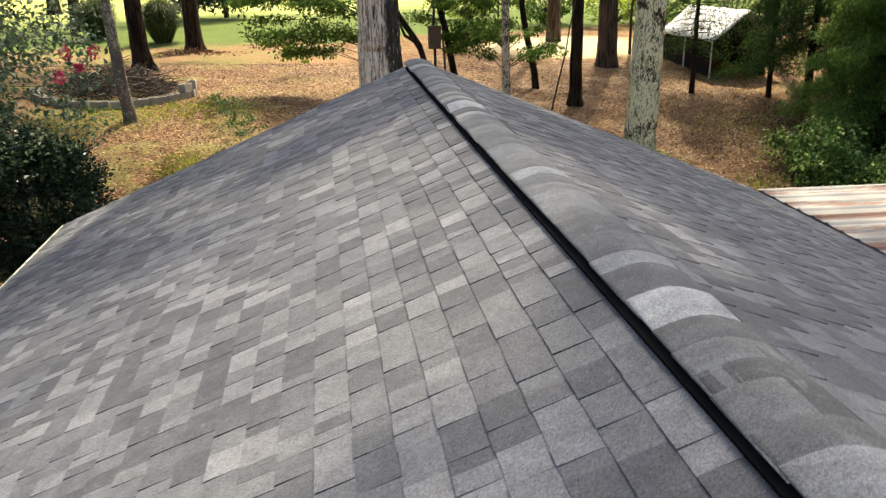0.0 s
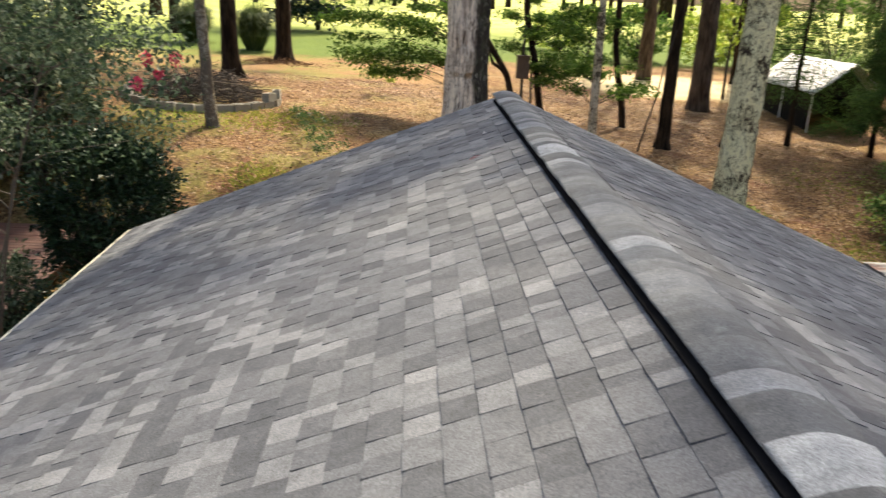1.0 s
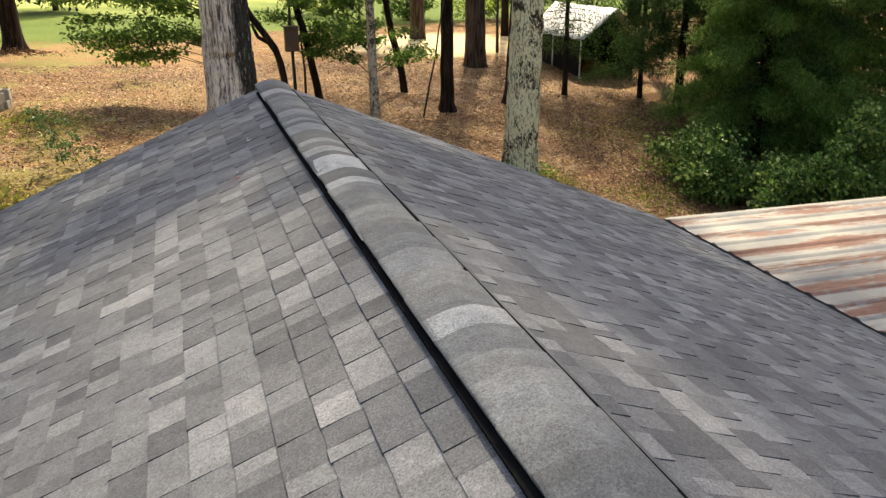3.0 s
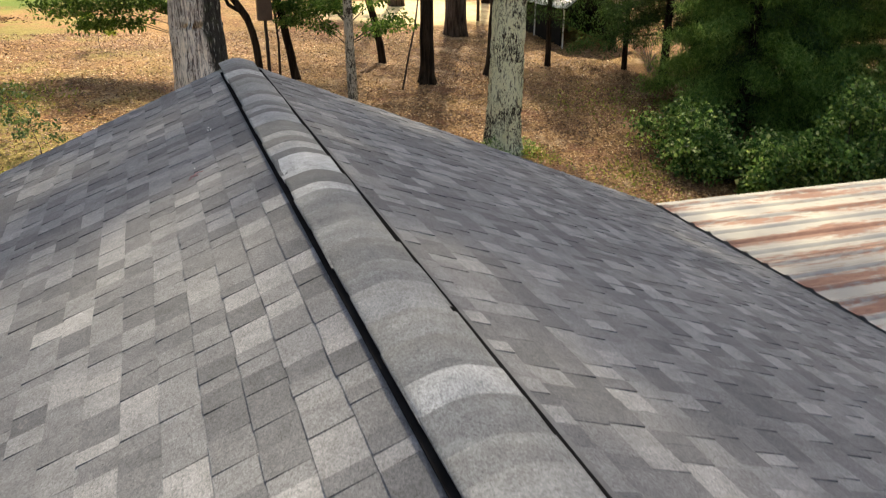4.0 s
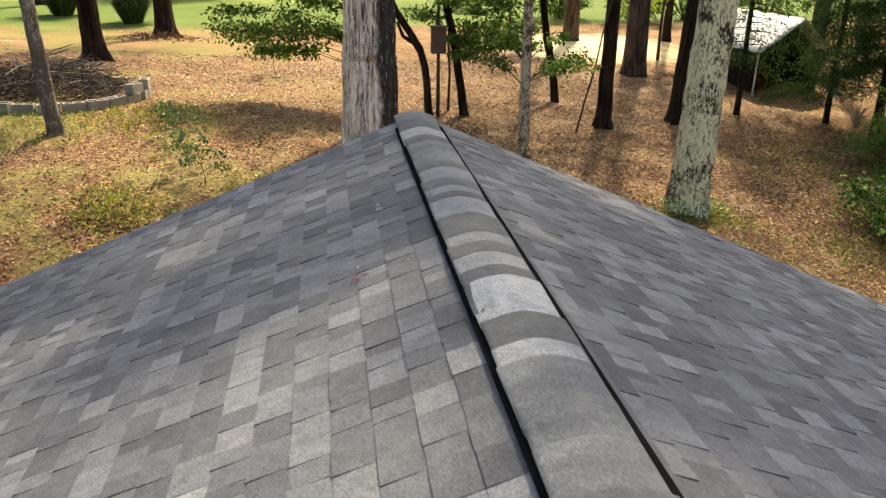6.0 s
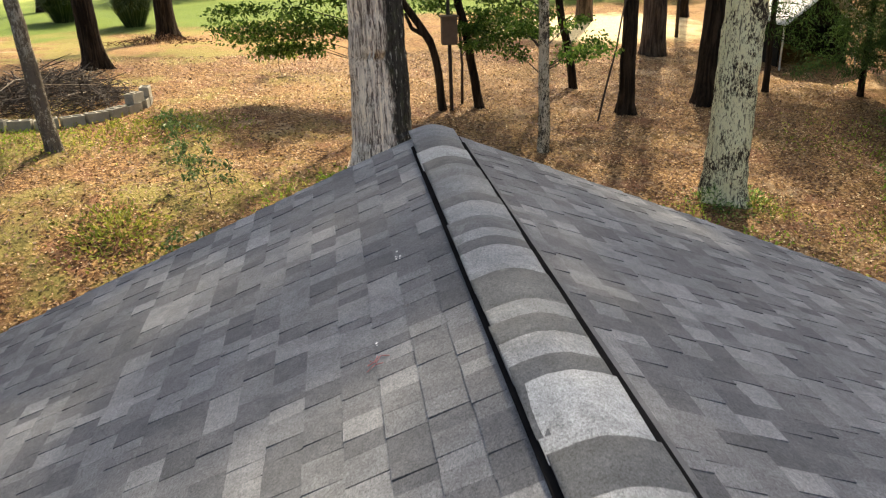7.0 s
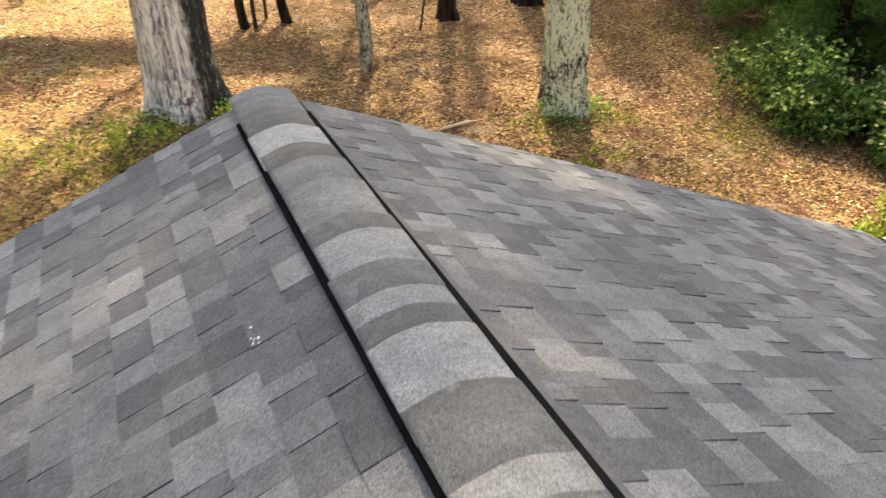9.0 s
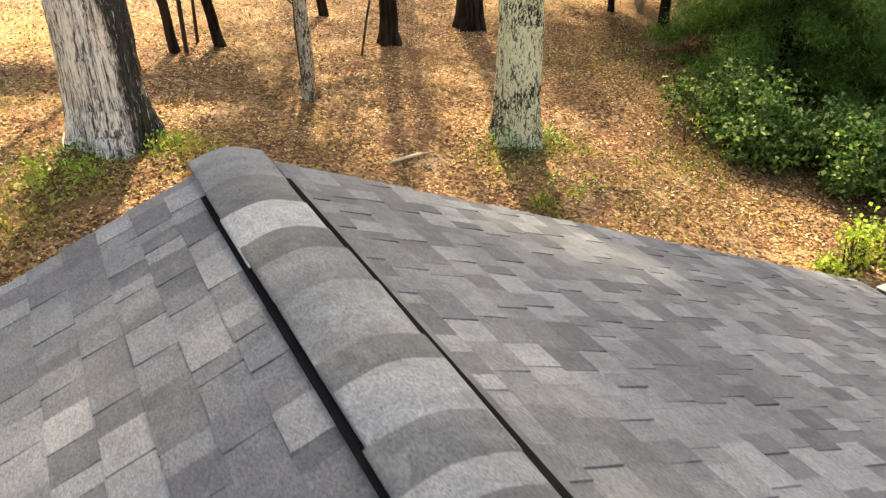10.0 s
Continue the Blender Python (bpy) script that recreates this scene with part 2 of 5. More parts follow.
def mat_leaf(name, tones, rough=0.5, through=0.25, drift=0.0, spec=0.2):
    n = Nodes(name, rough, spec=spec)
    n.world_co()
    c = n.ramp(n.random(), tones)
    c = n.mix(0.35, c, n.ramp(n.noise(2.2, 2), [(0.35, (0.35, 0.35, 0.35)), (0.65, (0.65, 0.65, 0.62))]), "OVERLAY")
    if drift:
        c = n.mix(drift, c, n.ramp(n.noise(0.8, 5, 0.7), [(0.36, (0.22, 0.19, 0.17)), (0.5, (0.47, 0.46, 0.45)), (0.64, (0.74, 0.75, 0.74))]), "OVERLAY")
    m = n.done(c)
    if through:
        tr = n.t.nodes.new("ShaderNodeBsdfTranslucent")
        n.t.links.new(c, tr.inputs[0])
        mx = n.t.nodes.new("ShaderNodeMixShader")
        mx.inputs[0].default_value = through
        n.t.links.new(n.b.outputs[0], mx.inputs[1])
        n.t.links.new(tr.outputs[0], mx.inputs[2])
        n.t.links.new(mx.outputs[0], n.t.nodes["Material Output"].inputs[0])
    return m


LEAF_MAPLE = mat_leaf("broad_green_leaf", [(0, (0.036, 0.080, 0.014)), (0.6, (0.076, 0.150, 0.025)), (1, (0.19, 0.275, 0.05))], 0.6, 0.55)
LEAF_PAMPAS = mat_leaf("grass_clump_blade", [(0, (0.03, 0.05, 0.018)), (0.7, (0.07, 0.10, 0.034)), (1, (0.16, 0.19, 0.08))], 0.6, 0.3)
LEAF_MULCH = mat_leaf("dark_mulch_leaf", [(0, (0.05, 0.026, 0.014)), (0.6, (0.16, 0.088, 0.046)), (1, (0.34, 0.22, 0.13))], 0.85, 0.0)
LEAF_CROWN = mat_leaf("canopy_leaf", [(0, (0.04, 0.08, 0.018)), (1, (0.11, 0.17, 0.035))], through=0.35)
LEAF_DARK = mat_leaf("glossy_dark_leaf", [(0, (0.010, 0.022, 0.012)), (0.7, (0.022, 0.045, 0.020)), (1, (0.05, 0.085, 0.038))], 0.33, 0.1)
LEAF_MYRTLE = mat_leaf("blue_green_leaf", [(0, (0.030, 0.054, 0.026)), (0.65, (0.085, 0.128, 0.066)), (0.9, (0.19, 0.24, 0.14)), (1, (0.36, 0.40, 0.27))], 0.42, 0.35)
LEAF_CEDAR = mat_leaf("cedar_needles", [(0, (0.095, 0.175, 0.038)), (0.6, (0.20, 0.33, 0.072)), (1, (0.38, 0.50, 0.13))], 0.7, 0.6)
# the same needles with the wood's shade put into their colour
LEAF_CEDAR_SHADED = mat_leaf("shaded_cedar_needles", [(0, (0.026, 0.055, 0.014)), (0.6, (0.054, 0.106, 0.025)), (1, (0.12, 0.19, 0.045))], 0.7, 0.4)
LEAF_IVY = mat_leaf("ivy_leaf", [(0, (0.030, 0.072, 0.016)), (0.5, (0.115, 0.215, 0.045)), (0.82, (0.28, 0.42, 0.10)), (0.94, (0.50, 0.60, 0.19)), (1, (0.66, 0.70, 0.32))], 0.36, 0.5, 0.5)
LEAF_BRIGHT = mat_leaf("sunlit_weed_leaf", [(0, (0.16, 0.25, 0.03)), (0.7, (0.31, 0.42, 0.055)), (1, (0.52, 0.55, 0.10))], 0.5, 0.5)
LEAF_SEEDLING = mat_leaf("seedling_leaf", [(0, (0.05, 0.095, 0.028)), (0.7, (0.098, 0.155, 0.046)), (1, (0.18, 0.235, 0.08))], 0.5, 0.3)
GRASS_TUFT = mat_leaf("grass_blade", [(0, (0.13, 0.17, 0.028)), (0.7, (0.28, 0.29, 0.05)), (1, (0.48, 0.43, 0.10))], 0.6, 0.4)
# the strong drift also stands in for sunlit patches on the litter
LITTER = mat_leaf("fallen_leaf", [(0, (0.060, 0.028, 0.012)), (0.35, (0.175, 0.084, 0.036)), (0.7, (0.36, 0.208, 0.098)), (0.92, (0.53, 0.355, 0.185)), (1, (0.64, 0.49, 0.30))], 0.60, 0.1, 0.95, 0.36)


def mat_ground():
    n = Nodes("leaf_litter_and_lawn", 0.95, spec=0.15)
    n.world_co()
    big, mid, fine = n.noise(0.23, 4, 0.6), n.noise(1.7, 4, 0.6), n.noise(16, 4, 0.7)
    chips = n.cells(24, n.stretch(1, 1, 1), out="Color")
    chip = n.axis(0, chips)
    c = n.ramp(n.math("ADD", n.math("MULTIPLY", chip, 0.6), n.math("MULTIPLY", fine, 0.4)), [(0.15, (0.034, 0.016, 0.006)), (0.45, (0.135, 0.070, 0.027)), (0.7, (0.300, 0.178, 0.074)), (0.95, (0.50, 0.330, 0.150))])
    c = n.mix(n.mask(mid, 0.53, 0.68), c, n.ramp(fine, [(0.3, (0.11, 0.05, 0.026)), (0.7, (0.24, 0.12, 0.065))]))
    worn = n.noise(0.9, 5, 0.7)
    c = n.mix(n.math("MULTIPLY", n.mask(worn, 0.56, 0.68), 0.6), c, n.ramp(fine, [(0.3, (0.30, 0.20, 0.115)), (0.7, (0.54, 0.415, 0.265))]))
    c = n.mix(n.math("MULTIPLY", n.mask(worn, 0.44, 0.34), 0.55), c, n.ramp(fine, [(0.3, (0.07, 0.030, 0.014)), (0.7, (0.19, 0.085, 0.042))]))
    straw = n.ramp(fine, [(0.3, (0.17, 0.095, 0.040)), (0.7, (0.35, 0.215, 0.092))])
    c = n.mix(n.math("MULTIPLY", n.mask(big, 0.5, 0.62), n.mask(n.axis(1), 17.0, 22.0)), c, straw)
    # a ragged pale tan patch in a clearing among the far trunks
    ex = n.math("POWER", n.math("DIVIDE", n.math("SUBTRACT", n.axis(0), 8.0), 3.4), 2.0)
    ey = n.math("POWER", n.math("DIVIDE", n.math("SUBTRACT", n.axis(1), 29.4), 2.5), 2.0)
    far = n.math("ADD", n.math("ADD", ex, ey), n.math("MULTIPLY", n.math("SUBTRACT", mid, 0.5), 1.6))
    c = n.mix(n.mask(far, 1.55, 0.35), c, n.ramp(fine, [(0.3, (0.50, 0.39, 0.20)), (0.7, (0.78, 0.65, 0.39))]))
    # moss and low grass among the litter
    moss = n.ramp(fine, [(0.3, (0.13, 0.118, 0.030)), (0.7, (0.30, 0.25, 0.075))])
    left = n.mask(n.axis(0), 1.0, -4.0)
    c = n.mix(n.math("MULTIPLY", n.mask(n.noise(0.55, 5, 0.65), 0.45, 0.60), n.math("ADD", n.math("MULTIPLY", left, 0.75), 0.12)), c, moss)
    # lawn beyond the trees
    lawn = n.ramp(n.math("ADD", n.math("MULTIPLY", fine, 0.5), n.math("MULTIPLY", big, 0.5)), [(0.3, (0.060, 0.100, 0.016)), (0.7, (0.150, 0.198, 0.034))])
    edge = n.math("ADD", n.axis(1), n.math("MULTIPLY", n.math("SUBTRACT", n.noise(0.35, 4), 0.5), 12.0))
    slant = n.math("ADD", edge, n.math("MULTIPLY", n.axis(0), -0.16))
    # full sun on the far lawn is put into a paler yellow
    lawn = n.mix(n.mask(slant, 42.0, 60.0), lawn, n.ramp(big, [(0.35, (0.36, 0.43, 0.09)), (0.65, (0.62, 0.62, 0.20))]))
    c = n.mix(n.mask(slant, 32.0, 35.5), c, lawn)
    return n.done(c, n.math("ADD", fine, chip), 0.8, 0.03)


GROUND = mat_ground()


def mat_rust():
    n = Nodes("rusty_galvanised_sheet", 0.5, 0.0, 0.5)
    n.world_co()
    along = n.stretch(0.12, 1.0, 1.0)
    streak = n.noise(4.2, 5, 0.68, along, 0.8)
    fine = n.noise(26, 4, 0.7, n.stretch(0.25, 1, 1))
    zinc = n.ramp(n.noise(1.6, 3), [(0.3, (0.15, 0.15, 0.145)), (0.7, (0.28, 0.27, 0.225))])
    rust = n.ramp(fine, [(0.3, (0.095, 0.038, 0.026)), (0.7, (0.205, 0.108, 0.072))])
    rib = n.math("ADD", n.math("MULTIPLY", n.math("SINE", n.math("MULTIPLY", n.axis(1), 2 * math.pi / 0.50)), 0.13), streak)
    f = n.mask(n.math("ADD", rib, n.math("MULTIPLY", n.math("SUBTRACT", fine, 0.5), 0.55)), 0.44, 0.64)
    return n.done(n.mix(f, zinc, rust), fine, 0.2, 0.004, n.ramp(f, [(0, (0.42, 0.42, 0.42)), (1, (0.85, 0.85, 0.85))]))


RUST = mat_rust()


def mat_deck():
    n = Nodes("red_brown_deck_board", 0.7)
    n.world_co()
    grain = n.noise(9, 4, 0.6, n.stretch(0.12, 1, 1))
    c = n.ramp(n.random(), [(0, (0.060, 0.026, 0.017)), (1, (0.100, 0.043, 0.028))])
    c = n.mix(0.5, c, n.ramp(grain, [(0.3, (0.3, 0.3, 0.3)), (0.7, (0.7, 0.7, 0.7))]), "OVERLAY")
    return n.done(c, grain, 0.3, 0.004)


DECK = mat_deck()


# ---- builders ----
def link_mesh(name, mesh, material, parent=None, label=""):
    ob = new(name, mesh)
    if material and not mesh.materials:
        mesh.materials.append(material)
    if parent:
        ob.parent = parent
    if label:
        ob["label"] = label
    return ob


def part(name, bm, material, parent=None, label="", smooth=False):
    mesh = bpy.data.meshes.new(name)
    bm.to_mesh(mesh)
    bm.free()
    if smooth:
        mesh.polygons.foreach_set("use_smooth", [True] * len(mesh.polygons))
    return link_mesh(name, mesh, material, parent, label)


def from_arrays(name, verts, faces, material, parent=None, label="", smooth=False):
    mesh = bpy.data.meshes.new(name)
    mesh.from_pydata([tuple(v) for v in verts], [], [tuple(f) for f in faces])
    if smooth:
        mesh.polygons.foreach_set("use_smooth", [True] * len(mesh.polygons))
    mesh.update()
    return link_mesh(name, mesh, material, parent, label)


def thing(name, label, category, at=(0, 0, 0), group="", kind=""):
    return tagged(new(name), label, category, group, kind) if at == (0, 0, 0) else placed(tagged(new(name), label, category, group, kind), at)


def placed(ob, at):
    ob.location = at
    return ob


def box(bm, lo, hi, bevel=0.0, m=None):
    size = [b - a for a, b in zip(lo, hi)]
    mid = [(a + b) / 2 for a, b in zip(lo, hi)]
    mm = Matrix.Translation(mid) @ Matrix.Diagonal((*size, 1))
    made = bmesh.ops.create_cube(bm, size=1, matrix=(m @ mm) if m else mm)
    if bevel:
        edges = {e for v in made["verts"] for e in v.link_edges}
        bmesh.ops.bevel(bm, geom=list(edges), offset=bevel, segments=2, affect="EDGES", profile=0.6)
    return bm


def boxed(lo, hi, bevel=0.0, m=None):
    return box(bmesh.new(), lo, hi, bevel, m)


def tube(path, radii, sides=10, rough=0.0, seed=0, cap=True):
    """A bent, tapered, slightly uneven tube along path; returns vertices and faces."""
    rng = np.random.default_rng(seed)
    path = [Vector(p) for p in path]
    verts, faces = [], []
    ph = rng.uniform(0, 6.28, 5)
    for i, (p, r) in enumerate(zip(path, radii)):
        d = (path[min(i + 1, len(path) - 1)] - path[max(i - 1, 0)]).normalized()
        u = d.orthogonal().normalized() if abs(d.z) < 0.7 else Vector((1, 0, 0)).cross(d).normalized()
        v = d.cross(u)
        for k in range(sides):
            a = 2 * math.pi * k / sides
            q = r * (1 + rough * (0.5 * math.sin(3 * a + ph[0] + 0.35 * i) + 0.35 * math.sin(5 * a + ph[1] - 0.2 * i) + 0.3 * math.sin(8 * a + ph[2]) + rng.uniform(-0.3, 0.3)))
            verts.append(p + u * (q * math.cos(a)) + v * (q * math.sin(a)))
    for i in range(len(path) - 1):
        for k in range(sides):
            a, b = i * sides + k, i * sides + (k + 1) % sides
            faces.append((a, b, b + sides, a + sides))
    if cap:
        faces.append(tuple(range(sides))[::-1])
        faces.append(tuple(range((len(path) - 1) * sides, len(path) * sides)))
    return verts, faces


def merge(pieces):
    verts, faces = [], []
    for v, f in pieces:
        n = len(verts)
        verts += list(v)
        faces += [tuple(i + n for i in q) for q in f]
    return verts, faces


def leaf_arrays(points, size, aspect=0.55, droop=0.3, seed=0, out=None, fold=0.18):
    """A pointed, folded leaf at each point; out: a centre from which the leaves turn away."""
    rng = np.random.default_rng(seed)
    P = np.asarray(points, float)
    n = len(P)
    d = rng.normal(size=(n, 3))
    if out is not None:
        w = P - np.asarray(out, float)
        d = d * 0.75 + w / np.maximum(np.linalg.norm(w, axis=1, keepdims=True), 1e-6)
    d[:, 2] -= droop
    d /= np.linalg.norm(d, axis=1, keepdims=True)
    up = rng.normal(size=(n, 3)) * 0.55 + (0, 0, 1)
    s = np.cross(d, up)
    s /= np.maximum(np.linalg.norm(s, axis=1, keepdims=True), 1e-6)
    nn = np.cross(s, d)
    L = (size * rng.uniform(0.6, 1.3, n))[:, None]
    W = L * aspect * 0.5
    V = np.empty((n, 4, 3))
    V[:, 0] = P
    V[:, 1] = P + d * L * 0.45 + s * W + nn * L * fold
    V[:, 2] = P + d * L
    V[:, 3] = P + d * L * 0.45 - s * W + nn * L * fold
    return V.reshape(-1, 3), (np.arange(n)[:, None] * 4 + np.arange(4))


def leaves(name, points, size, material, parent=None, label="", **kw):
    v, f = leaf_arrays(points, size, **kw)
    return from_arrays(name, v.tolist(), f.tolist(), material, parent, label)


def clumps(centres, radius, count, seed=0, flat=0.6):
    """Points gathered in uneven clumps round the given centres."""
    rng = np.random.default_rng(seed)
    C = np.asarray(centres, float)
    i = rng.integers(0, len(C), count)
    o = rng.normal(size=(count, 3))
    o *= (rng.uniform(0, 1, (count, 1)) ** 0.5) / np.linalg.norm(o, axis=1, keepdims=True)
    o[:, 2] *= flat
    rr = radius * rng.uniform(0.55, 1.25, len(C))
    return C[i] + o * rr[i][:, None]


GY = [-60, 0, 8, 11, 13, 15, 19, 25, 31, 60, 100, 500]
GZ = [0, 0, 0.25, 0.85, 1.3, 1.7, 2.0, 2.2, 2.35, 3.0, 3.6, 4.0]


def ground_z(x, y):
    tilt = np.interp(y, [8, 14, 25, 31], [0, 0.06, 0.035, 0])
    z = np.interp(y, GY, GZ) - tilt * np.clip(x, -12, 12)
    low = np.interp(x, [-6.7, -5.7], [1, 0]) * np.interp(y, [14.8, 17.2], [1, 0])
    z += low * (min(z, 0.22) - z)
    return float(z + 0.05 * noise.noise((x * 0.35, y * 0.35, 0.0)) + 0.02 * noise.noise((x * 1.7, y * 1.7, 3.0)))


# ---- ground ----
def steps(lo, hi, near_lo, near_hi, fine, coarse):
    a = list(np.arange(near_lo, near_hi, fine))
    d, x = coarse, near_hi
    while x < hi:
        a.append(x)
        x += d
        d *= 1.25
    d, x = coarse, near_lo - coarse
    while x > lo:
        a.insert(0, x)
        x -= d
        d *= 1.25
    return [lo] + a + [hi]


xs = steps(-400, 400, -12, 14, 0.25, 0.6)
ys = steps(-300, 600, 7, 32, 0.25, 0.6)
verts = [(x, y, ground_z(x, y)) for y in ys for x in xs]
nx = len(xs)
faces = [(j * nx + i, j * nx + i + 1, (j + 1) * nx + i + 1, (j + 1) * nx + i) for j in range(len(ys) - 1) for i in range(nx - 1)]
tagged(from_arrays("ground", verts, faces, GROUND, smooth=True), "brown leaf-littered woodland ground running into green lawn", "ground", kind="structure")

# ---- house ----
RX, RZ, SLOPE = -0.02, 4.168, 0.412
RAKE, BACK = 8.53, -6.0
EAVE_L, EAVE_R = 4.26, 4.42
COS = 1 / math.sqrt(1 + SLOPE * SLOPE)
EXPO = 0.143
house = thing("house", "low house with a grey asphalt-shingled gable roof", "house")


def slope_pose(side):
    """From slope coordinates (down the slope, along the ridge, out of the surface) to the world."""
    down = Vector((side * COS, 0, -SLOPE * COS))
    out = Vector((side * SLOPE * COS, 0, COS))
    m = Matrix.Identity(4)
    for i, v in enumerate((down, Vector((0, 1, 0)), out)):
        m.col[i][:3] = v
    m.translation = (RX, 0, RZ)
    return m


decks = {}
for side, reach in ((-1, EAVE_L), (1, EAVE_R)):
    m = slope_pose(side)
    run = reach / COS
    bm = box(bmesh.new(), (0.0, BACK, -0.045), (run, RAKE - 0.012, -0.004), 0, m)
    roof = part("roof", bm, DARK_WOOD, house, "grey laminated asphalt shingle roof slope")
    decks[side] = roof
    bm = box(bmesh.new(), (run - 0.005, BACK, -0.10), (run + (0.045 if side < 0 else 0.012), RAKE, 0.002), 0.003, m)
    part("drip_edge", bm, METAL_EDGE if side < 0 else METAL_DULL, roof, "thin pale metal drip edge" if side < 0 else "dull grey metal drip edge")
    bm = box(bmesh.new(), (0.06, RAKE - 0.02, -0.15), (run, RAKE - 0.004, -0.008), 0.003, m)
    part("rake_board", bm, TRIM, roof, "painted rake board")

wall_l, wall_r, wall_n, wall_s = -3.75, 3.9, 7.95, -5.6
for lo, hi in (((wall_l, wall_s, -0.4), (wall_l + 0.15, wall_n, 2.52)), ((wall_r - 0.15, wall_s, -0.4), (wall_r, wall_n, 2.45)), ((wall_l + 0.15, wall_n - 0.15, -0.4), (wall_r - 0.15, wall_n, 2.45)), ((wall_l + 0.15, wall_s, -0.4), (wall_r - 0.15, wall_s + 0.15, 2.45))):
    part("wall", boxed(lo, hi), SIDING, house, "painted board siding")
for y in (wall_n - 0.15, wall_s):
    bm = bmesh.new()
    vs = [bm.verts.new((x, yy, z)) for yy in (y, y + 0.15) for x, z in ((wall_l + 0.15, 2.45), (wall_r - 0.15, 2.45), (RX, 4.05))]
    for q in ((0, 2, 1), (3, 4, 5), (0, 1, 4, 3), (1, 2, 5, 4), (2, 0, 3, 5)):
        bm.faces.new([vs[i] for i in q])
    part("gable", bm, SIDING, house)

# ridge vent and its caps
HALF, CX = 0.148, -0.045
vent = part("ridge_vent", bmesh.new(), VENT, house, "black plastic ridge vent under the caps")
for side in (-1, 1):
    m = slope_pose(side)
    s1 = (HALF + side * (CX - RX) + (0.004 if side < 0 else 0.027)) / COS
    part("vent_strip", box(bmesh.new(), (s1 - 0.06, BACK + 0.1, 0.003), (s1, RAKE - 0.27, 0.025 if side < 0 else 0.022), 0.002, m), VENT, vent)
    bm = bmesh.new()
    y = BACK + 0.12
    while y < RAKE - 0.4:
        box(bm, (s1 - 0.001, y, 0.007), (s1 + 0.0012, y + 0.024, 0.020), 0, m)
        y += 0.034
    tagged(part("vent_louvre", bm, VENT, vent), kind="stuff")
    if side > 0:
        part("vent_skirt", box(bmesh.new(), (s1 + 0.002, BACK + 0.1, 0.001), (s1 + 0.040, RAKE - 0.05, 0.0105), 0.002, m), SKIRT, vent, "smooth dark strip beside the ridge vent")


def cap_mesh(seed):
    """A bent cap shingle, thick at its near butt, thin where the next one covers it."""
    rng = random.Random(seed)
    prof, n = [], 16
    wide = rng.uniform(0.985, 1.02)
    for i in range(n + 1):
        u = -1 + 2 * i / n
        x = HALF * u * wide
        z = 0.015 - SLOPE * (math.sqrt(x * x + 0.09 ** 2) - 0.09) * 1.12 + 0.0003 * rng.uniform(-1, 1)
        prof.append((x, z))
    verts, faces = [], []
    length = 0.36
    rows = ((0.0, 0.0070), (0.003, 0.0084), (0.12, 0.0060), (length, 0.001))
    for y, lift in rows:
        for x, z in prof:
            verts.append((x * (1 + rng.uniform(-0.012, 0.012)), y + 0.002 * rng.uniform(-1, 1), z + lift))
    for x, z in prof:
        verts.append((x, 0.0, z))
    w = n + 1
    for r in range(len(rows) - 1):
        for i in range(n):
            faces.append((r * w + i, r * w + i + 1, (r + 1) * w + i + 1, (r + 1) * w + i))
    b = len(rows) * w
    for i in range(n):
        faces.append((b + i, b + i + 1, i + 1, i))
    for r in range(len(rows) - 1):
        faces.append((r * w, (r + 1) * w, b))
        faces.append((r * w + n, b + n, (r + 1) * w + n))
    mesh = bpy.data.meshes.new("ridge_cap")
    mesh.from_pydata(verts, [], faces)
    for p in mesh.polygons:
        p.use_smooth = p.index < (len(rows) - 1) * n and p.index >= n
    mesh.materials.append(CAP)
    return mesh


cap_meshes = [cap_mesh(i) for i in range(6)]
rng = random.Random(4)
# where each cap's butt lies along the ridge, and how pale its granules are
CAPS = [(8.536, 0.5), (8.22, 0.25), (7.97, 0.85), (7.74, 0.2), (7.58, 0.45), (7.36, 0.52), (7.05, 0.25), (6.93, 0.7), (6.72, 0.35), (6.56, 0.72), (6.46, 0.2), (6.36, 0.8), (6.11, 0.25), (5.84, 0.62), (5.73, 0.2), (5.60, 0.8), (5.46, 0.2), (5.355, 1.0), (5.03, 0.25), (4.83, 0.85), (4.72, 0.5), (4.5, 0.42), (4.29, 0.5), (4.08, 0.38), (3.86, 0.46), (3.67, 0.62), (3.45, 0.5), (3.27, 0.4), (3.08, 0.85), (2.93, 0.45), (2.75, 0.55), (2.63, 0.65), (2.42, 0.5), (2.21, 0.3), (1.98, 0.36), (1.74, 0.8), (1.61, 0.3), (1.38, 0.95), (1.15, 0.25), (1.0, 0.46), (0.87, 0.06), (0.76, 0.42)]
y = 0.58
while y > BACK + 0.3:
    CAPS.append((y, rng.uniform(0.1, 0.9)))
    y -= rng.choice((0.13, 0.16, 0.2, 0.24))
for i, (y, pale) in enumerate(CAPS):
    ob = link_mesh("ridge_cap", cap_meshes[i % 6], CAP, vent)
    ob.color = (pale, pale, pale, 1)
    ob.matrix_basis = pose(CX + rng.uniform(-0.006, 0.006), y, RZ + 0.002, 0, rng.uniform(-0.2, 0.2), 180 + rng.uniform(-0.5, 0.5))


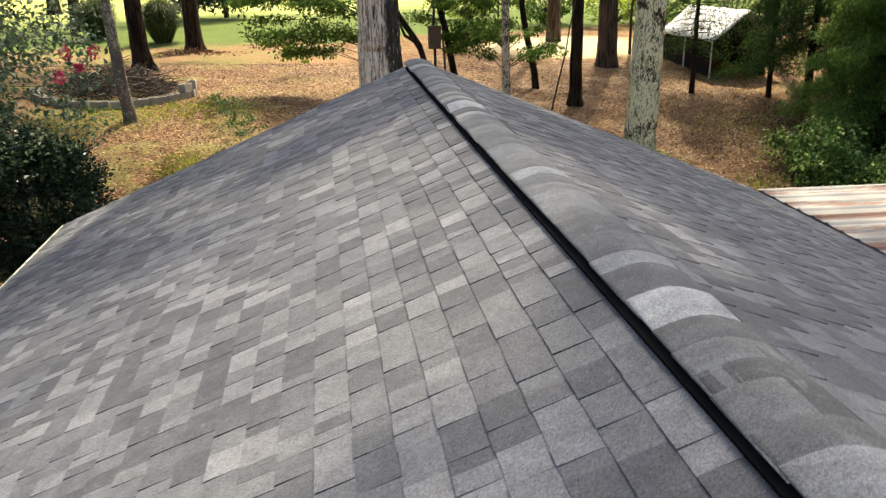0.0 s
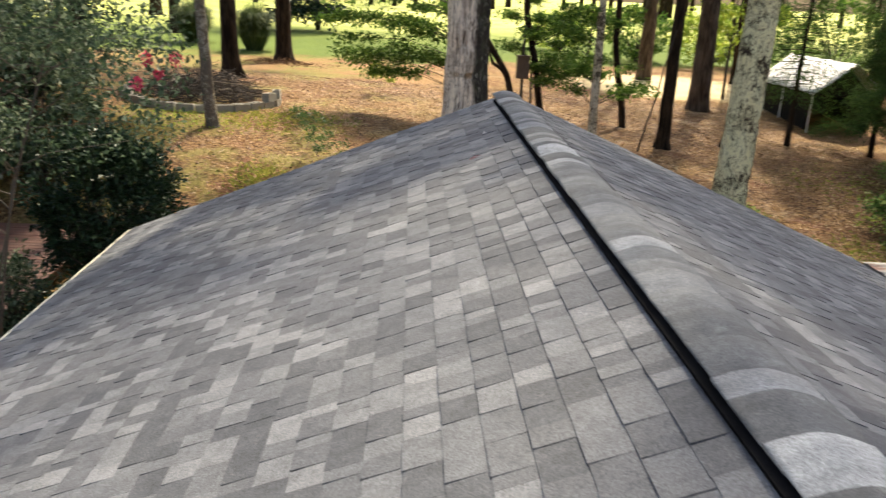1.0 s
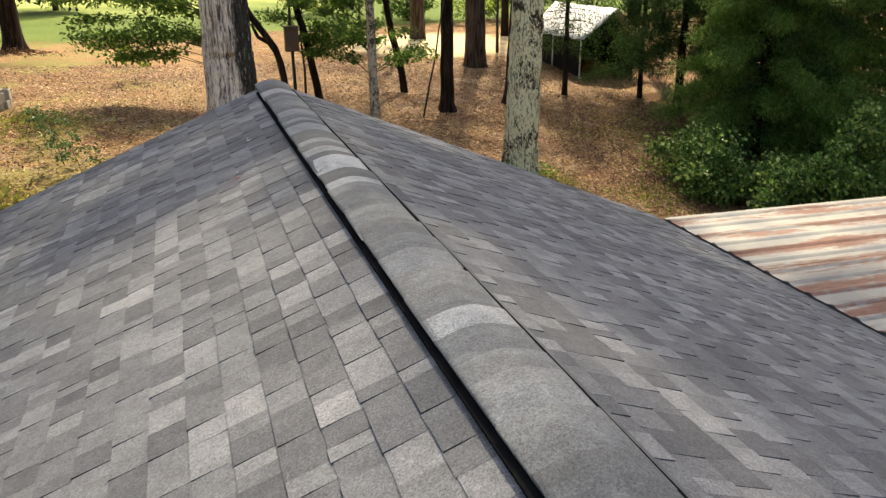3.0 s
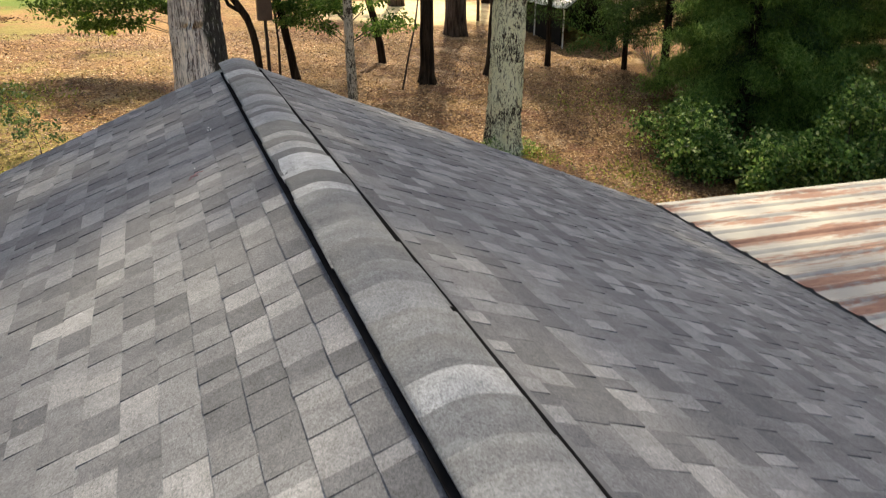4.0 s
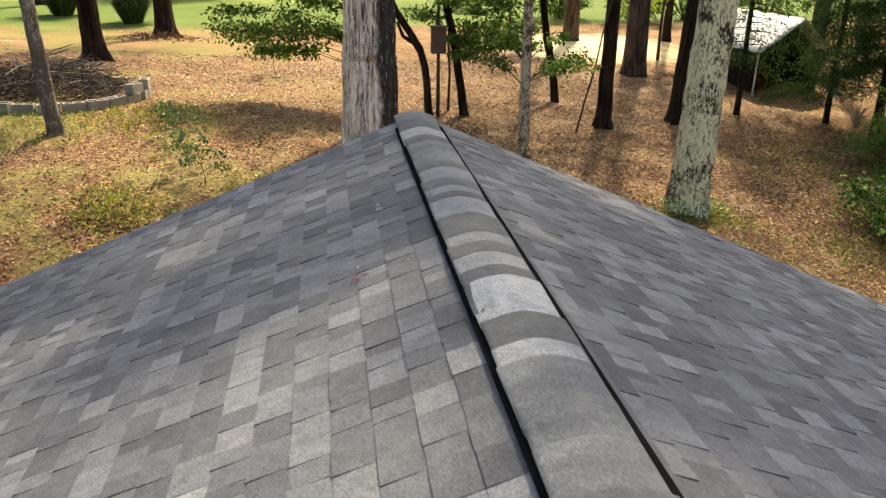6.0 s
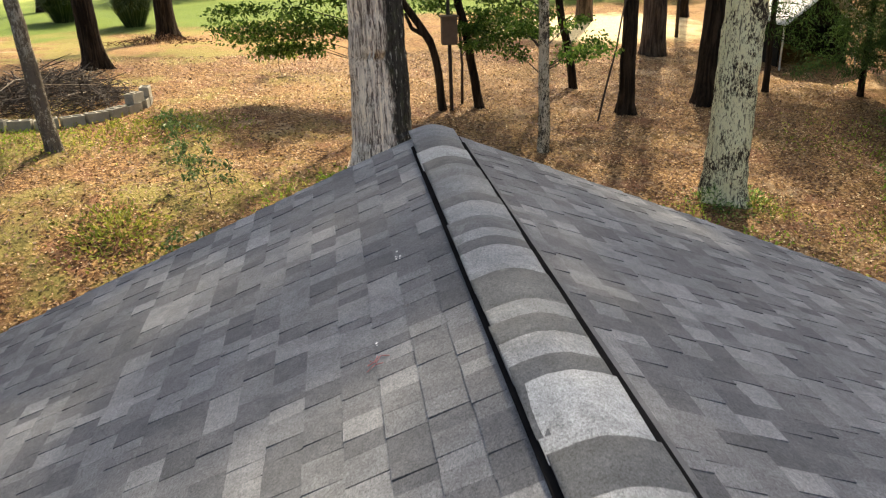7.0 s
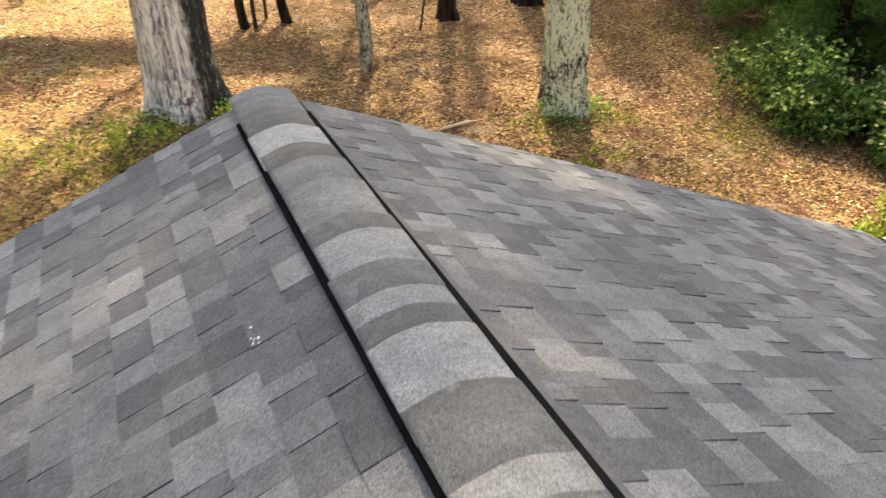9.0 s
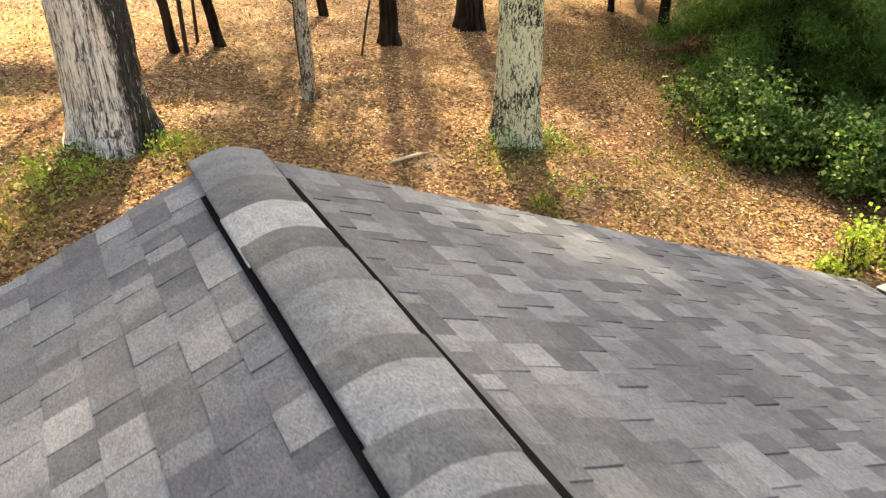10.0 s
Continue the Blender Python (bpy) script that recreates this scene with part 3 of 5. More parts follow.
def shingle_arrays(x0, x1, y0, y1, butt, gap=0.0):
    """One tab: wedge-shaped, thick at its lower edge."""
    g = 0.0005
    e = y1 - g - gap
    v = [(x0, y0 + g, 0.0015), (x0, e, 0.0015), (x1, e, butt), (x1, y0 + g, butt), (x1, e, -0.003), (x1, y0 + g, -0.003), (x0, y0 + g, -0.003), (x0, e, -0.003)]
    return v, [(0, 3, 2, 1), (3, 5, 4, 2), (0, 6, 5, 3), (1, 2, 4, 7)]


tab_meshes = {}
for side, reach in ((-1, EAVE_L), (1, EAVE_R)):
    m = slope_pose(side)
    roof = decks[side]
    rng = random.Random(11 + side)
    run = reach / COS
    first = (0.288 / COS) if side < 0 else (0.262 / COS)
    rest, single = [], []
    k = 0
    x1 = first
    while x1 < run + 0.02:
        x0 = max(0.09, x1 - EXPO - 0.004)
        xe = min(x1, run)
        y = BACK - rng.uniform(0, 0.2)
        proud = rng.random() < 0.5
        joint = y + rng.uniform(0.1, 0.95)
        while y < RAKE:
            w = rng.choice((0.07, 0.09, 0.11, 0.13, 0.155, 0.185))
            y1 = y + w if y + w < RAKE - 0.03 else RAKE + rng.uniform(-0.007, 0.010)
            if y1 > BACK and y1 - y > 0.02:
                lift = rng.uniform(-0.0025, 0.003)
                gap = 0.0
                if y1 > joint:
                    gap, joint = rng.uniform(0.0025, 0.005), joint + rng.uniform(0.5, 1.0)
                butt = rng.choice((0.0088, 0.0096)) if proud else 0.0052
                spec = (x0, xe + (lift if xe < run else 0), max(y, BACK), y1, butt, round(gap, 3))
                (single if 1 <= k <= 9 and 2.6 < y < 8.4 and len(single) < 300 else rest).append(spec)
            if rng.random() < 0.8:
                proud = not proud
            y = y1
        x1 += EXPO
        k += 1
    v, f = merge([shingle_arrays(*s) for s in rest])
    if side < 0:
        f = [q[::-1] for q in f]
    tagged(from_arrays("shingles", [m @ Vector(p) for p in v], f, SHINGLE, roof, "grey laminated shingle tabs"), kind="stuff")
    for x0, x1, y0, y1, butt, gap in single:
        key = (side, round(x1 - x0, 2), round((y1 - y0) / 0.01), butt, gap)
        if key not in tab_meshes:
            v, f = shingle_arrays(0, x1 - x0, 0, y1 - y0, butt, gap)
            mesh = bpy.data.meshes.new("shingle")
            mesh.from_pydata(v, [], [q[::-1] for q in f] if side < 0 else f)
            mesh.materials.append(SHINGLE)
            tab_meshes[key] = mesh
        ob = link_mesh("shingle", tab_meshes[key], SHINGLE, roof)
        ob.matrix_basis = m @ Matrix.Translation((x0, y0, 0))
    # plain starter strip beside the vent
    part("starter_strip", box(bmesh.new(), (HALF * 0.7, BACK, -0.003), (first - EXPO * 0.35, RAKE - 0.01, 0.0008 if side < 0 else 0.0022), 0, m), SHINGLE, roof, "smooth grey shingle strip beside the ridge vent")

# dried bird droppings and a red smear on the shingles
rng = random.Random(21)
for cx, cy, n, name, label, mat in ((0.40, 6.755, 6, "bird_dropping", "dried white bird dropping spots on the shingles", DROPPING), (0.53, 6.05, 2, "bird_dropping", "dried white bird dropping spots on the shingles", DROPPING)):
    pieces = []
    for i in range(n):
        r = rng.uniform(0.003, 0.007)
        dx, dy = rng.gauss(0, 0.012), rng.gauss(0, 0.03)
        ring = [slope_pose(-1) @ Vector((cx / COS + dx + r * math.cos(k) * rng.uniform(0.7, 1.4), cy + dy + r * math.sin(k) * rng.uniform(0.7, 1.8), 0.0075)) for k in np.arange(0, 6.2, 0.78)]
        top = slope_pose(-1) @ Vector((cx / COS + dx, cy + dy, 0.012))
        pieces.append((ring + [top], [(8, (k + 1) % 8, k) for k in range(8)]))
    tagged(from_arrays(name, *merge(pieces), mat), label, name.replace("_", " "), kind="stuff")

mark = thing("chalk_mark", "faded red scribbled mark on the shingles", "mark")
for k, pts in enumerate((((0.505, 5.93), (0.535, 5.955), (0.555, 5.92), (0.575, 5.95)), ((0.53, 5.90), (0.56, 5.91), (0.59, 5.885)), ((0.545, 5.96), (0.56, 5.93), (0.585, 5.925)))):
    path = [slope_pose(-1) @ Vector((x / COS, y, 0.0092)) for x, y in pts]
    v, f = tube(path, [0.0018] * len(path), 5, 0.3, k)
    from_arrays("stroke", v, f, RED_STAIN, mark)

# ---- rusty porch roof beside the eave ----
porch = thing("porch_roof", "rusty corrugated metal porch roof below the eave", "porch roof")
PX0, PX1, PY0, PY1 = 4.39, 10.2, -2.0, 8.40


def porch_z(x):
    return 2.376 - 0.018 * (x - 4.4)


def rib_profile(y):
    u = ((PY1 - y) / 0.28) % 1.0
    return 0.024 * max(0.0, 1 - abs(u - 0.5) / 0.17) ** 0.7


for pi in range(6):
    ya, yb = PY0 + (PY1 - PY0) * pi / 6, PY0 + (PY1 - PY0) * (pi + 1) / 6 + (0.06 if pi < 5 else 0)
    yy = np.arange(ya, yb + 0.001, 0.02)
    xx = np.linspace(PX0, PX1 + 0.03 * math.sin(pi * 2.1), 7)
    v = [(x, y, porch_z(x) + rib_profile(y) + 0.003 * pi % 0.006 + 0.006 * noise.noise((x, y * 2, 5))) for y in yy for x in xx]
    f = [(j * 7 + i, j * 7 + i + 1, (j + 1) * 7 + i + 1, (j + 1) * 7 + i) for j in range(len(yy) - 1) for i in range(6)]
    ob = from_arrays("metal_sheet", v, f, RUST, porch)
    ob.modifiers.new("thick", "SOLIDIFY").thickness = 0.004
part("flashing", boxed((4.416, PY0, 2.20), (4.428, PY1 - 0.01, 2.373), 0.002), METAL_DULL, porch, "dull grey metal flashing along the eave")
for y in (PY1 - 0.12, 4.0, PY0 + 0.1):
    part("rafter", boxed((4.43, y - 0.03, 2.13), (PX1 - 0.1, y + 0.03, 2.25), 0.004), DARK_WOOD, porch)
    for x in (PX0 + 0.5, PX1 - 0.2):
        part("post", boxed((x - 0.05, y - 0.05, ground_z(x, y) - 0.2), (x + 0.05, y + 0.05, 2.13), 0.006), DARK_WOOD, porch)

# ---- deck on the other side ----
platform = thing("deck", "reddish-brown wooden deck beside the house", "deck")
y = 2.0
rng = random.Random(8)
while y < 14.3:
    ob = part("plank", boxed((-13.0, 0, 0), (-6.75 + rng.uniform(-0.01, 0.01), 0.138, 0.03), 0.003), DECK, platform)
    ob.location = (0, y, 0.57 + rng.uniform(-0.002, 0.002))
    y += 0.144
for x in (-12.5, -9.7, -6.9):
    part("joist", boxed((x, 2.0, 0.38), (x + 0.06, 14.3, 0.568)), DARK_WOOD, platform)
    for y in (2.4, 7.0, 13.6):
        part("footing", boxed((x - 0.02, y, -0.3), (x + 0.08, y + 0.1, 0.38)), DARK_WOOD, platform)


# ---- trees ----
def trunk_arrays(height, r0, r1, bend, flare, seed, sides=20, rings=26, rough=0.06, ridges=0.0):
    """A tapered trunk with a lobed root flare; ridges: the depth of its bark furrows in metres."""
    rng = random.Random(seed)
    path, radii = [], []
    for i in range(rings + 1):
        u = (i / rings) ** 1.35
        h = u * height
        bx, by = bend(h)
        path.append((bx + 0.01 * rng.uniform(-1, 1), by + 0.01 * rng.uniform(-1, 1), h - 0.12))
        radii.append(r0 + (r1 - r0) * u + 1.25 * flare * r0 * math.exp(-h / (0.65 * r0 + 0.08)))
    v, f = tube(path, radii, sides, rough, seed)
    ph, n = rng.uniform(0, 6), rng.choice((4, 5))
    for i, p in enumerate(v):
        c = path[i // sides]
        a = math.atan2(p.y - c[1], p.x - c[0])
        k = 1 + 0.8 * flare * math.exp(-(p.z + 0.12) / (0.7 * r0 + 0.06)) * math.cos(n * a + ph + 0.5 * math.sin(2 * a))
        if ridges:
            d = math.hypot(p.x - c[0], p.y - c[1])
            u = Vector((math.cos(a) * 16 * r0, math.sin(a) * 16 * r0, p.z * 1.3 + seed))
            k += ridges / d * (1.2 * noise.noise(u) + 0.7 * noise.noise(u * 2.3))
        p.x, p.y = c[0] + (p.x - c[0]) * k, c[1] + (p.y - c[1]) * k
    return v, f


def straight(lx=0.0, ly=0.0, wave=0.05, seed=0):
    rng = random.Random(seed)
    a, b = rng.uniform(0, 6), rng.uniform(0, 6)
    return lambda h: (lx * h + wave * (math.sin(h * 0.6 + a) - math.sin(a)), ly * h + wave * (math.sin(h * 0.5 + b) - math.sin(b)))


def tree(label, x, y, r0, height, bark, bend=None, flare=0.35, crown_at=0.55, crown_r=2.0, leaf=0.26, count=1300, seed=0, group="woodland trees", leaf_mat=None, limbs=7, rough=0.06, ridges=0.0):
    t = thing("tree", label, "tree", (x, y, ground_z(x, y)), group)
    bend = bend or straight(seed=seed)
    v, f = trunk_arrays(height, r0, r0 * 0.35, bend, flare, seed, *((72, 150) if ridges else (20, 26)), rough, ridges)
    from_arrays("trunk", v, f, bark, t, smooth=True)
    rng = random.Random(seed + 50)
    centres = []
    for k in range(limbs):
        h = height * (crown_at + (0.97 - crown_at) * k / max(1, limbs - 1))
        bx, by = bend(h)
        a = k * 2.4 + rng.uniform(-0.5, 0.5)
        L = crown_r * rng.uniform(0.7, 1.1) * (1.05 - 0.45 * k / limbs)
        path = [(bx, by, h - 0.12)]
        for s in (0.33, 0.66, 1.0):
            path.append((bx + math.cos(a + 0.2 * s) * L * s, by + math.sin(a + 0.2 * s) * L * s, h - 0.12 + L * 0.45 * s + 0.1 * math.sin(4 * s + k)))
            if s > 0.5:
                centres.append(path[-1])
        rr = r0 * 0.30 * (1 - 0.4 * k / limbs)
        v, f = tube(path, (rr, rr * 0.7, rr * 0.45, rr * 0.15), 7, 0.05, seed + k)
        from_arrays("limb", v, f, bark, t, smooth=True)
    # crowns stay out of view; reach and leaf count are set for their shade
    if count:
        bx, by = bend(height)
        centres.append((bx, by, height))
        leaves("crown", clumps(centres, crown_r * 0.5, count, seed), leaf, leaf_mat or LEAF_CROWN, t, seed=seed)
    return t


def bowed(points):
    """A bend that passes through given (height, x, y) points."""
    hs, bx, by = zip(*points)
    return lambda h: (float(np.interp(h, hs, bx)), float(np.interp(h, hs, by)))


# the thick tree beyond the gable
pair = thing("tree", "thick tree with pale furrowed bark, black and green-blotched down one side", "tree", (0.05, 15.9, ground_z(0.05, 15.9)), "woodland trees")
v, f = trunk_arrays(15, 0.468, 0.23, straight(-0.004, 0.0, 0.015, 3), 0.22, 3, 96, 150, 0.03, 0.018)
from_arrays("trunk", v, f, BARK_GREY, pair, "pale furrowed bark with a black, green-blotched side", True)
# this crown is out of view; its limbs are set to shade the roof
centres = []
for k in range(16):
    a, h = k * 2.4, 6.2 + 0.13 * k
    L = 3.5 - 0.10 * k
    path = [(-0.2, 0, h)] + [(-0.2 + math.cos(a) * L * s, math.sin(a) * L * s * 0.8 + 0.5 * s, h + L * 0.32 * s) for s in (0.4, 0.75, 1.0)]
    centres += path[1:]
    v, f = tube(path, (0.10, 0.07, 0.045, 0.015), 8, 0.05, k)
    from_arrays("limb", v, f, BARK_GREY, pair, smooth=True)
leaves("crown", clumps(centres, 0.85, 2400, 5), 0.20, LEAF_CROWN, pair, seed=5)
# unseen upper limbs, added on the +x side to shade the ridge
centres = []
for k in range(14):
    a, h = -1.0 + 2.0 * ((k * 5) % 14) / 13, 10.2 + 0.13 * k
    L = 2.2 + 0.15 * ((k * 3) % 14)
    path = [(-0.2, 0, h)] + [(-0.2 + math.cos(a) * L * s, math.sin(a) * L * s, h + L * 0.25 * s) for s in (0.4, 0.75, 1.0)]
    centres += path[2:]
    v, f = tube(path, (0.08, 0.06, 0.04, 0.015), 8, 0.05, 40 + k)
    from_arrays("limb", v, f, BARK_GREY, pair, smooth=True)
# longer unseen limbs, added to shade the roof just right of the ridge
for k in range(5):
    a, h, L = -0.86 + 0.16 * k, 9.6 + 0.25 * k, 5.1 - 0.32 * k
    path = [(-0.1, 0, h)] + [(-0.1 + math.cos(a) * L * s, math.sin(a) * L * s, h + L * 0.22 * s) for s in (0.4, 0.75, 1.0)]
    centres += path[2:]
    v, f = tube(path, (0.09, 0.06, 0.04, 0.015), 8, 0.05, 60 + k)
    from_arrays("limb", v, f, BARK_GREY, pair, smooth=True)
leaves("crown", clumps(centres, 0.9, 3600, 6), 0.20, LEAF_CROWN, pair, seed=6)
# thin unseen sprays, added high in the crown to dapple the roof
centres = []
for k, (dx, dy) in enumerate(((3.7, -5.0), (1.4, -4.2), (1.1, -2.5), (1.8, -0.9), (0.6, -0.5), (2.5, 0.0), (3.8, -0.3), (2.6, -5.6), (1.2, -6.2), (4.3, -4.0), (0.2, -1.6), (0.3, -3.6), (4.0, -4.5), (3.9, -3.7), (4.0, -3.0), (4.1, -5.2), (4.1, -1.8), (3.6, -1.4), (4.7, -1.2), (5.4, -1.5), (3.4, -5.7), (3.0, -5.3), (2.1, -5.2), (1.2, -5.7))):
    path = [(-0.06, 0, 12.2), (0.35 * dx, 0.35 * dy, 13.3), (0.75 * dx, 0.75 * dy, 14.0), (dx, dy, 14.3)]
    centres.append(path[3])
    v, f = tube(path, (0.05, 0.035, 0.022, 0.010), 7, 0.05, 70 + k)
    from_arrays("limb", v, f, BARK_GREY, pair, smooth=True)
leaves("crown", clumps(centres, 0.42, 1850, 8, 0.5), 0.16, LEAF_CROWN, pair, seed=8)

oak = tree("tall oak trunk blotched all over with white lichen", 5.32, 14.68, 0.325, 19, BARK_LICHEN, bowed([(0, 0, 0), (5, 0.11, 0), (8, 0.3, 0), (11, 0.9, 0), (19, 3.2, 0)]), 0.22, 0.56, 3.0, leaf=0.26, count=9500, seed=7, limbs=16, rough=0.03, ridges=0.012)
# unseen limbs at the oak's top, added to shade the ridge's near end
centres = []
for k, (dx, dy) in enumerate(((0.2, -2.6), (0.75, -1.9), (1.3, -1.1), (1.6, -0.5), (0.6, -0.9), (-0.9, -2.4), (-0.2, -2.1))):
    path = [(1.95, 0, 15.3), (1.9 + 0.35 * (dx - 1.9), 0.4 * dy, 16.6), (1.9 + 0.7 * (dx - 1.9), 0.75 * dy, 17.7), (dx, dy, 18.5)]
    centres += [path[3], path[2]]
    v, f = tube(path, (0.09, 0.06, 0.04, 0.015), 8, 0.05, 80 + k)
    from_arrays("limb", v, f, BARK_LICHEN, oak, smooth=True)
leaves("crown", clumps(centres, 0.7, 1900, 90), 0.24, LEAF_CROWN, oak, seed=90)
# more unseen limbs, added to shade the right slope by the gable
centres = []
for k, (dx, dy) in enumerate(((-0.4, 1.2), (0.4, 1.6), (1.2, 1.3), (-0.4, 2.2), (0.6, 2.4), (1.8, 2.2), (2.4, 1.4), (-0.65, 0.4), (0.15, 0.55), (-0.25, 1.25), (0.95, 0.75), (2.9, 3.3), (3.4, 2.9), (2.4, 3.8), (3.3, 3.9))):
    path = [(1.15, 0, 12.1), (1.15 + 0.4 * (dx - 1.15), 0.35 * dy, 13.3), (1.15 + 0.75 * (dx - 1.15), 0.75 * dy, 14.2), (dx, dy, 14.7)]
    centres.append(path[3])
    v, f = tube(path, (0.06, 0.045, 0.03, 0.012), 8, 0.05, 100 + k)
    from_arrays("limb", v, f, BARK_LICHEN, oak, smooth=True)
leaves("crown", clumps(centres, 0.55, 2700, 91), 0.2, LEAF_CROWN, oak, seed=91)
tree("slim tree with pale patches on its lower bark", 2.92, 16.7, 0.105, 9, BARK_THIN, straight(0.0, 0.0, 0.03, 8), 0.15, 0.6, 1.6, count=110, seed=8)
tree("straight dark-barked tree with a flared foot", 5.28, 19.0, 0.165, 11, BARK_DARK, straight(0.006, 0.0, 0.03, 9), 0.5, 0.6, 2.0, count=450, seed=9)
tree("thin dark tree with a bowed stem", 4.85, 21.3, 0.10, 8, BARK_DARK, bowed([(0, 0, 0), (0.8, -0.10, 0), (1.6, -0.32, 0), (2.4, -0.46, 0), (8, -0.5, 0)]), 0.25, 0.6, 1.9, count=900, seed=10)
tree("thin dark leaning tree", 2.32, 19.6, 0.095, 8, BARK_DARK, bowed([(0, 0, 0), (0.9, -0.14, 0), (1.9, -0.34, 0), (3.0, -0.62, 0), (8, -1.1, 0)]), 0.25, 0.6, 1.5, count=300, seed=11)
fork = tree("dark crooked tree with a forked stem", 1.5, 19.4, 0.082, 11, BARK_DARK, bowed([(0, 0, 0), (0.8, -0.06, 0), (1.45, -0.17, 0), (1.75, -0.36, 0), (2.3, -0.74, 0), (2.7, -0.93, 0), (7, -1.7, 0), (11, -2.2, 0)]), 0.2, 0.6, 3.0, count=1000, seed=12)
from_arrays("limb", *tube([(-0.17, 0, 1.25), (-0.34, -0.02, 1.52), (-0.58, -0.03, 1.66), (-0.70, -0.02, 1.95)], (0.06, 0.05, 0.04, 0.03), 8, 0.1, 9), BARK_DARK, fork, smooth=True)
tree("big dark-barked tree with a wide foot", 8.3, 25.1, 0.335, 14, BARK_BROWN, straight(0, 0, 0.03, 13), 0.15, 0.62, 4.6, count=1400, seed=13, limbs=14)
tree("dark straight tree deep among the trees", 8.05, 30.8, 0.28, 13, BARK_BROWN, straight(0, 0, 0.03, 14), 0.2, 0.62, 4.6, count=1700, seed=14, limbs=14)
tree("dark tree behind the lichen-covered oak", 7.35, 19.7, 0.27, 12, BARK_DARK, straight(0.02, 0, 0.03, 15), 0.3, 0.62, 2.4, count=600, seed=15)
tree("slender leaning pale-brown tree beside the block ring", -5.36, 17.0, 0.135, 9, BARK_TAN, bowed([(0, 0, 0), (1.2, -0.09, 0), (2.4, -0.16, 0), (9, -0.5, 0)]), 0.2, 0.6, 3.0, count=1800, seed=16, limbs=10)
tree("dark tree with swollen roots behind the brush pile", -6.5, 24.3, 0.27, 12, BARK_DARK, straight(-0.03, 0, 0.03, 17), 0.6, 0.62, 4.2, count=2600, seed=17, limbs=14)
tree("dark tree standing at the edge of the lawn", -5.95, 30.8, 0.31, 13, BARK_DARK, straight(0, 0, 0.02, 18), 0.4, 0.5, 4.0, count=4000, seed=18, limbs=14)
tree("dark tree among the shrubs behind the deck", -9.9, 21.5, 0.24, 12, BARK_DARK, straight(0.01, 0, 0.03, 27), 0.3, 0.5, 3.0, count=2200, seed=27, limbs=10)
tree("distant dark tree on the lawn", -12.9, 41.0, 0.28, 13, BARK_DARK, straight(0, 0, 0.02, 19), 0.3, 0.5, 3.0, count=900, seed=19)
tree("distant dark tree on the lawn", -17.5, 53.0, 0.38, 13, BARK_DARK, straight(0, 0, 0.02, 20), 0.3, 0.4, 4.0, count=1200, seed=20)

# the crowns of these two are unseen, added to shade the ground
tree("thin dark tree before the sunlit undergrowth", 11.6, 30.6, 0.15, 15, BARK_DARK, straight(-0.012, 0, 0.03, 28), 0.3, 0.55, 3.2, count=1300, seed=28, limbs=12)
tree("tall dark tree beside the white-roofed shelter, its crown added for shade", 15.2, 27.0, 0.27, 17, BARK_DARK, straight(0, 0, 0.03, 29), 0.3, 0.55, 3.6, leaf=0.3, count=4400, seed=29, limbs=14)

stick = thing("dead_sapling", "thin bare sapling leaning among the trees", "sapling", (4.5, 18.5, ground_z(4.5, 18.5)))
v, f = tube([(0, 0, -0.1), (0.16, 0, 0.7), (0.33, 0.02, 1.4), (0.42, 0.05, 2.0), (0.62, 0.1, 2.9)], (0.024, 0.022, 0.019, 0.016, 0.010), 8, 0.08, 2)
from_arrays("stem", v, f, TWIG, stick, smooth=True)

# nest box on its thin post
bx_z = ground_z(1.68, 19.35)
nest = thing("nest_box", "brown wooden nest box on a thin post", "nest box", (1.68, 19.35, bx_z))
v, f = tube([(0, 0, -0.1), (-0.01, 0, 1.0), (-0.03, 0, 2.0), (-0.02, 0, 2.6)], (0.04, 0.038, 0.035, 0.03), 8, 0.05, 3)
from_arrays("post", v, f, TWIG, nest, smooth=True)
part("box", boxed((-0.19, -0.27, 1.36), (0.11, -0.03, 1.88), 0.006), BOX_WOOD, nest)
part("lid", boxed((-0.22, -0.32, 1.88), (0.14, 0.0, 1.91), 0.005), BOX_WOOD, nest)

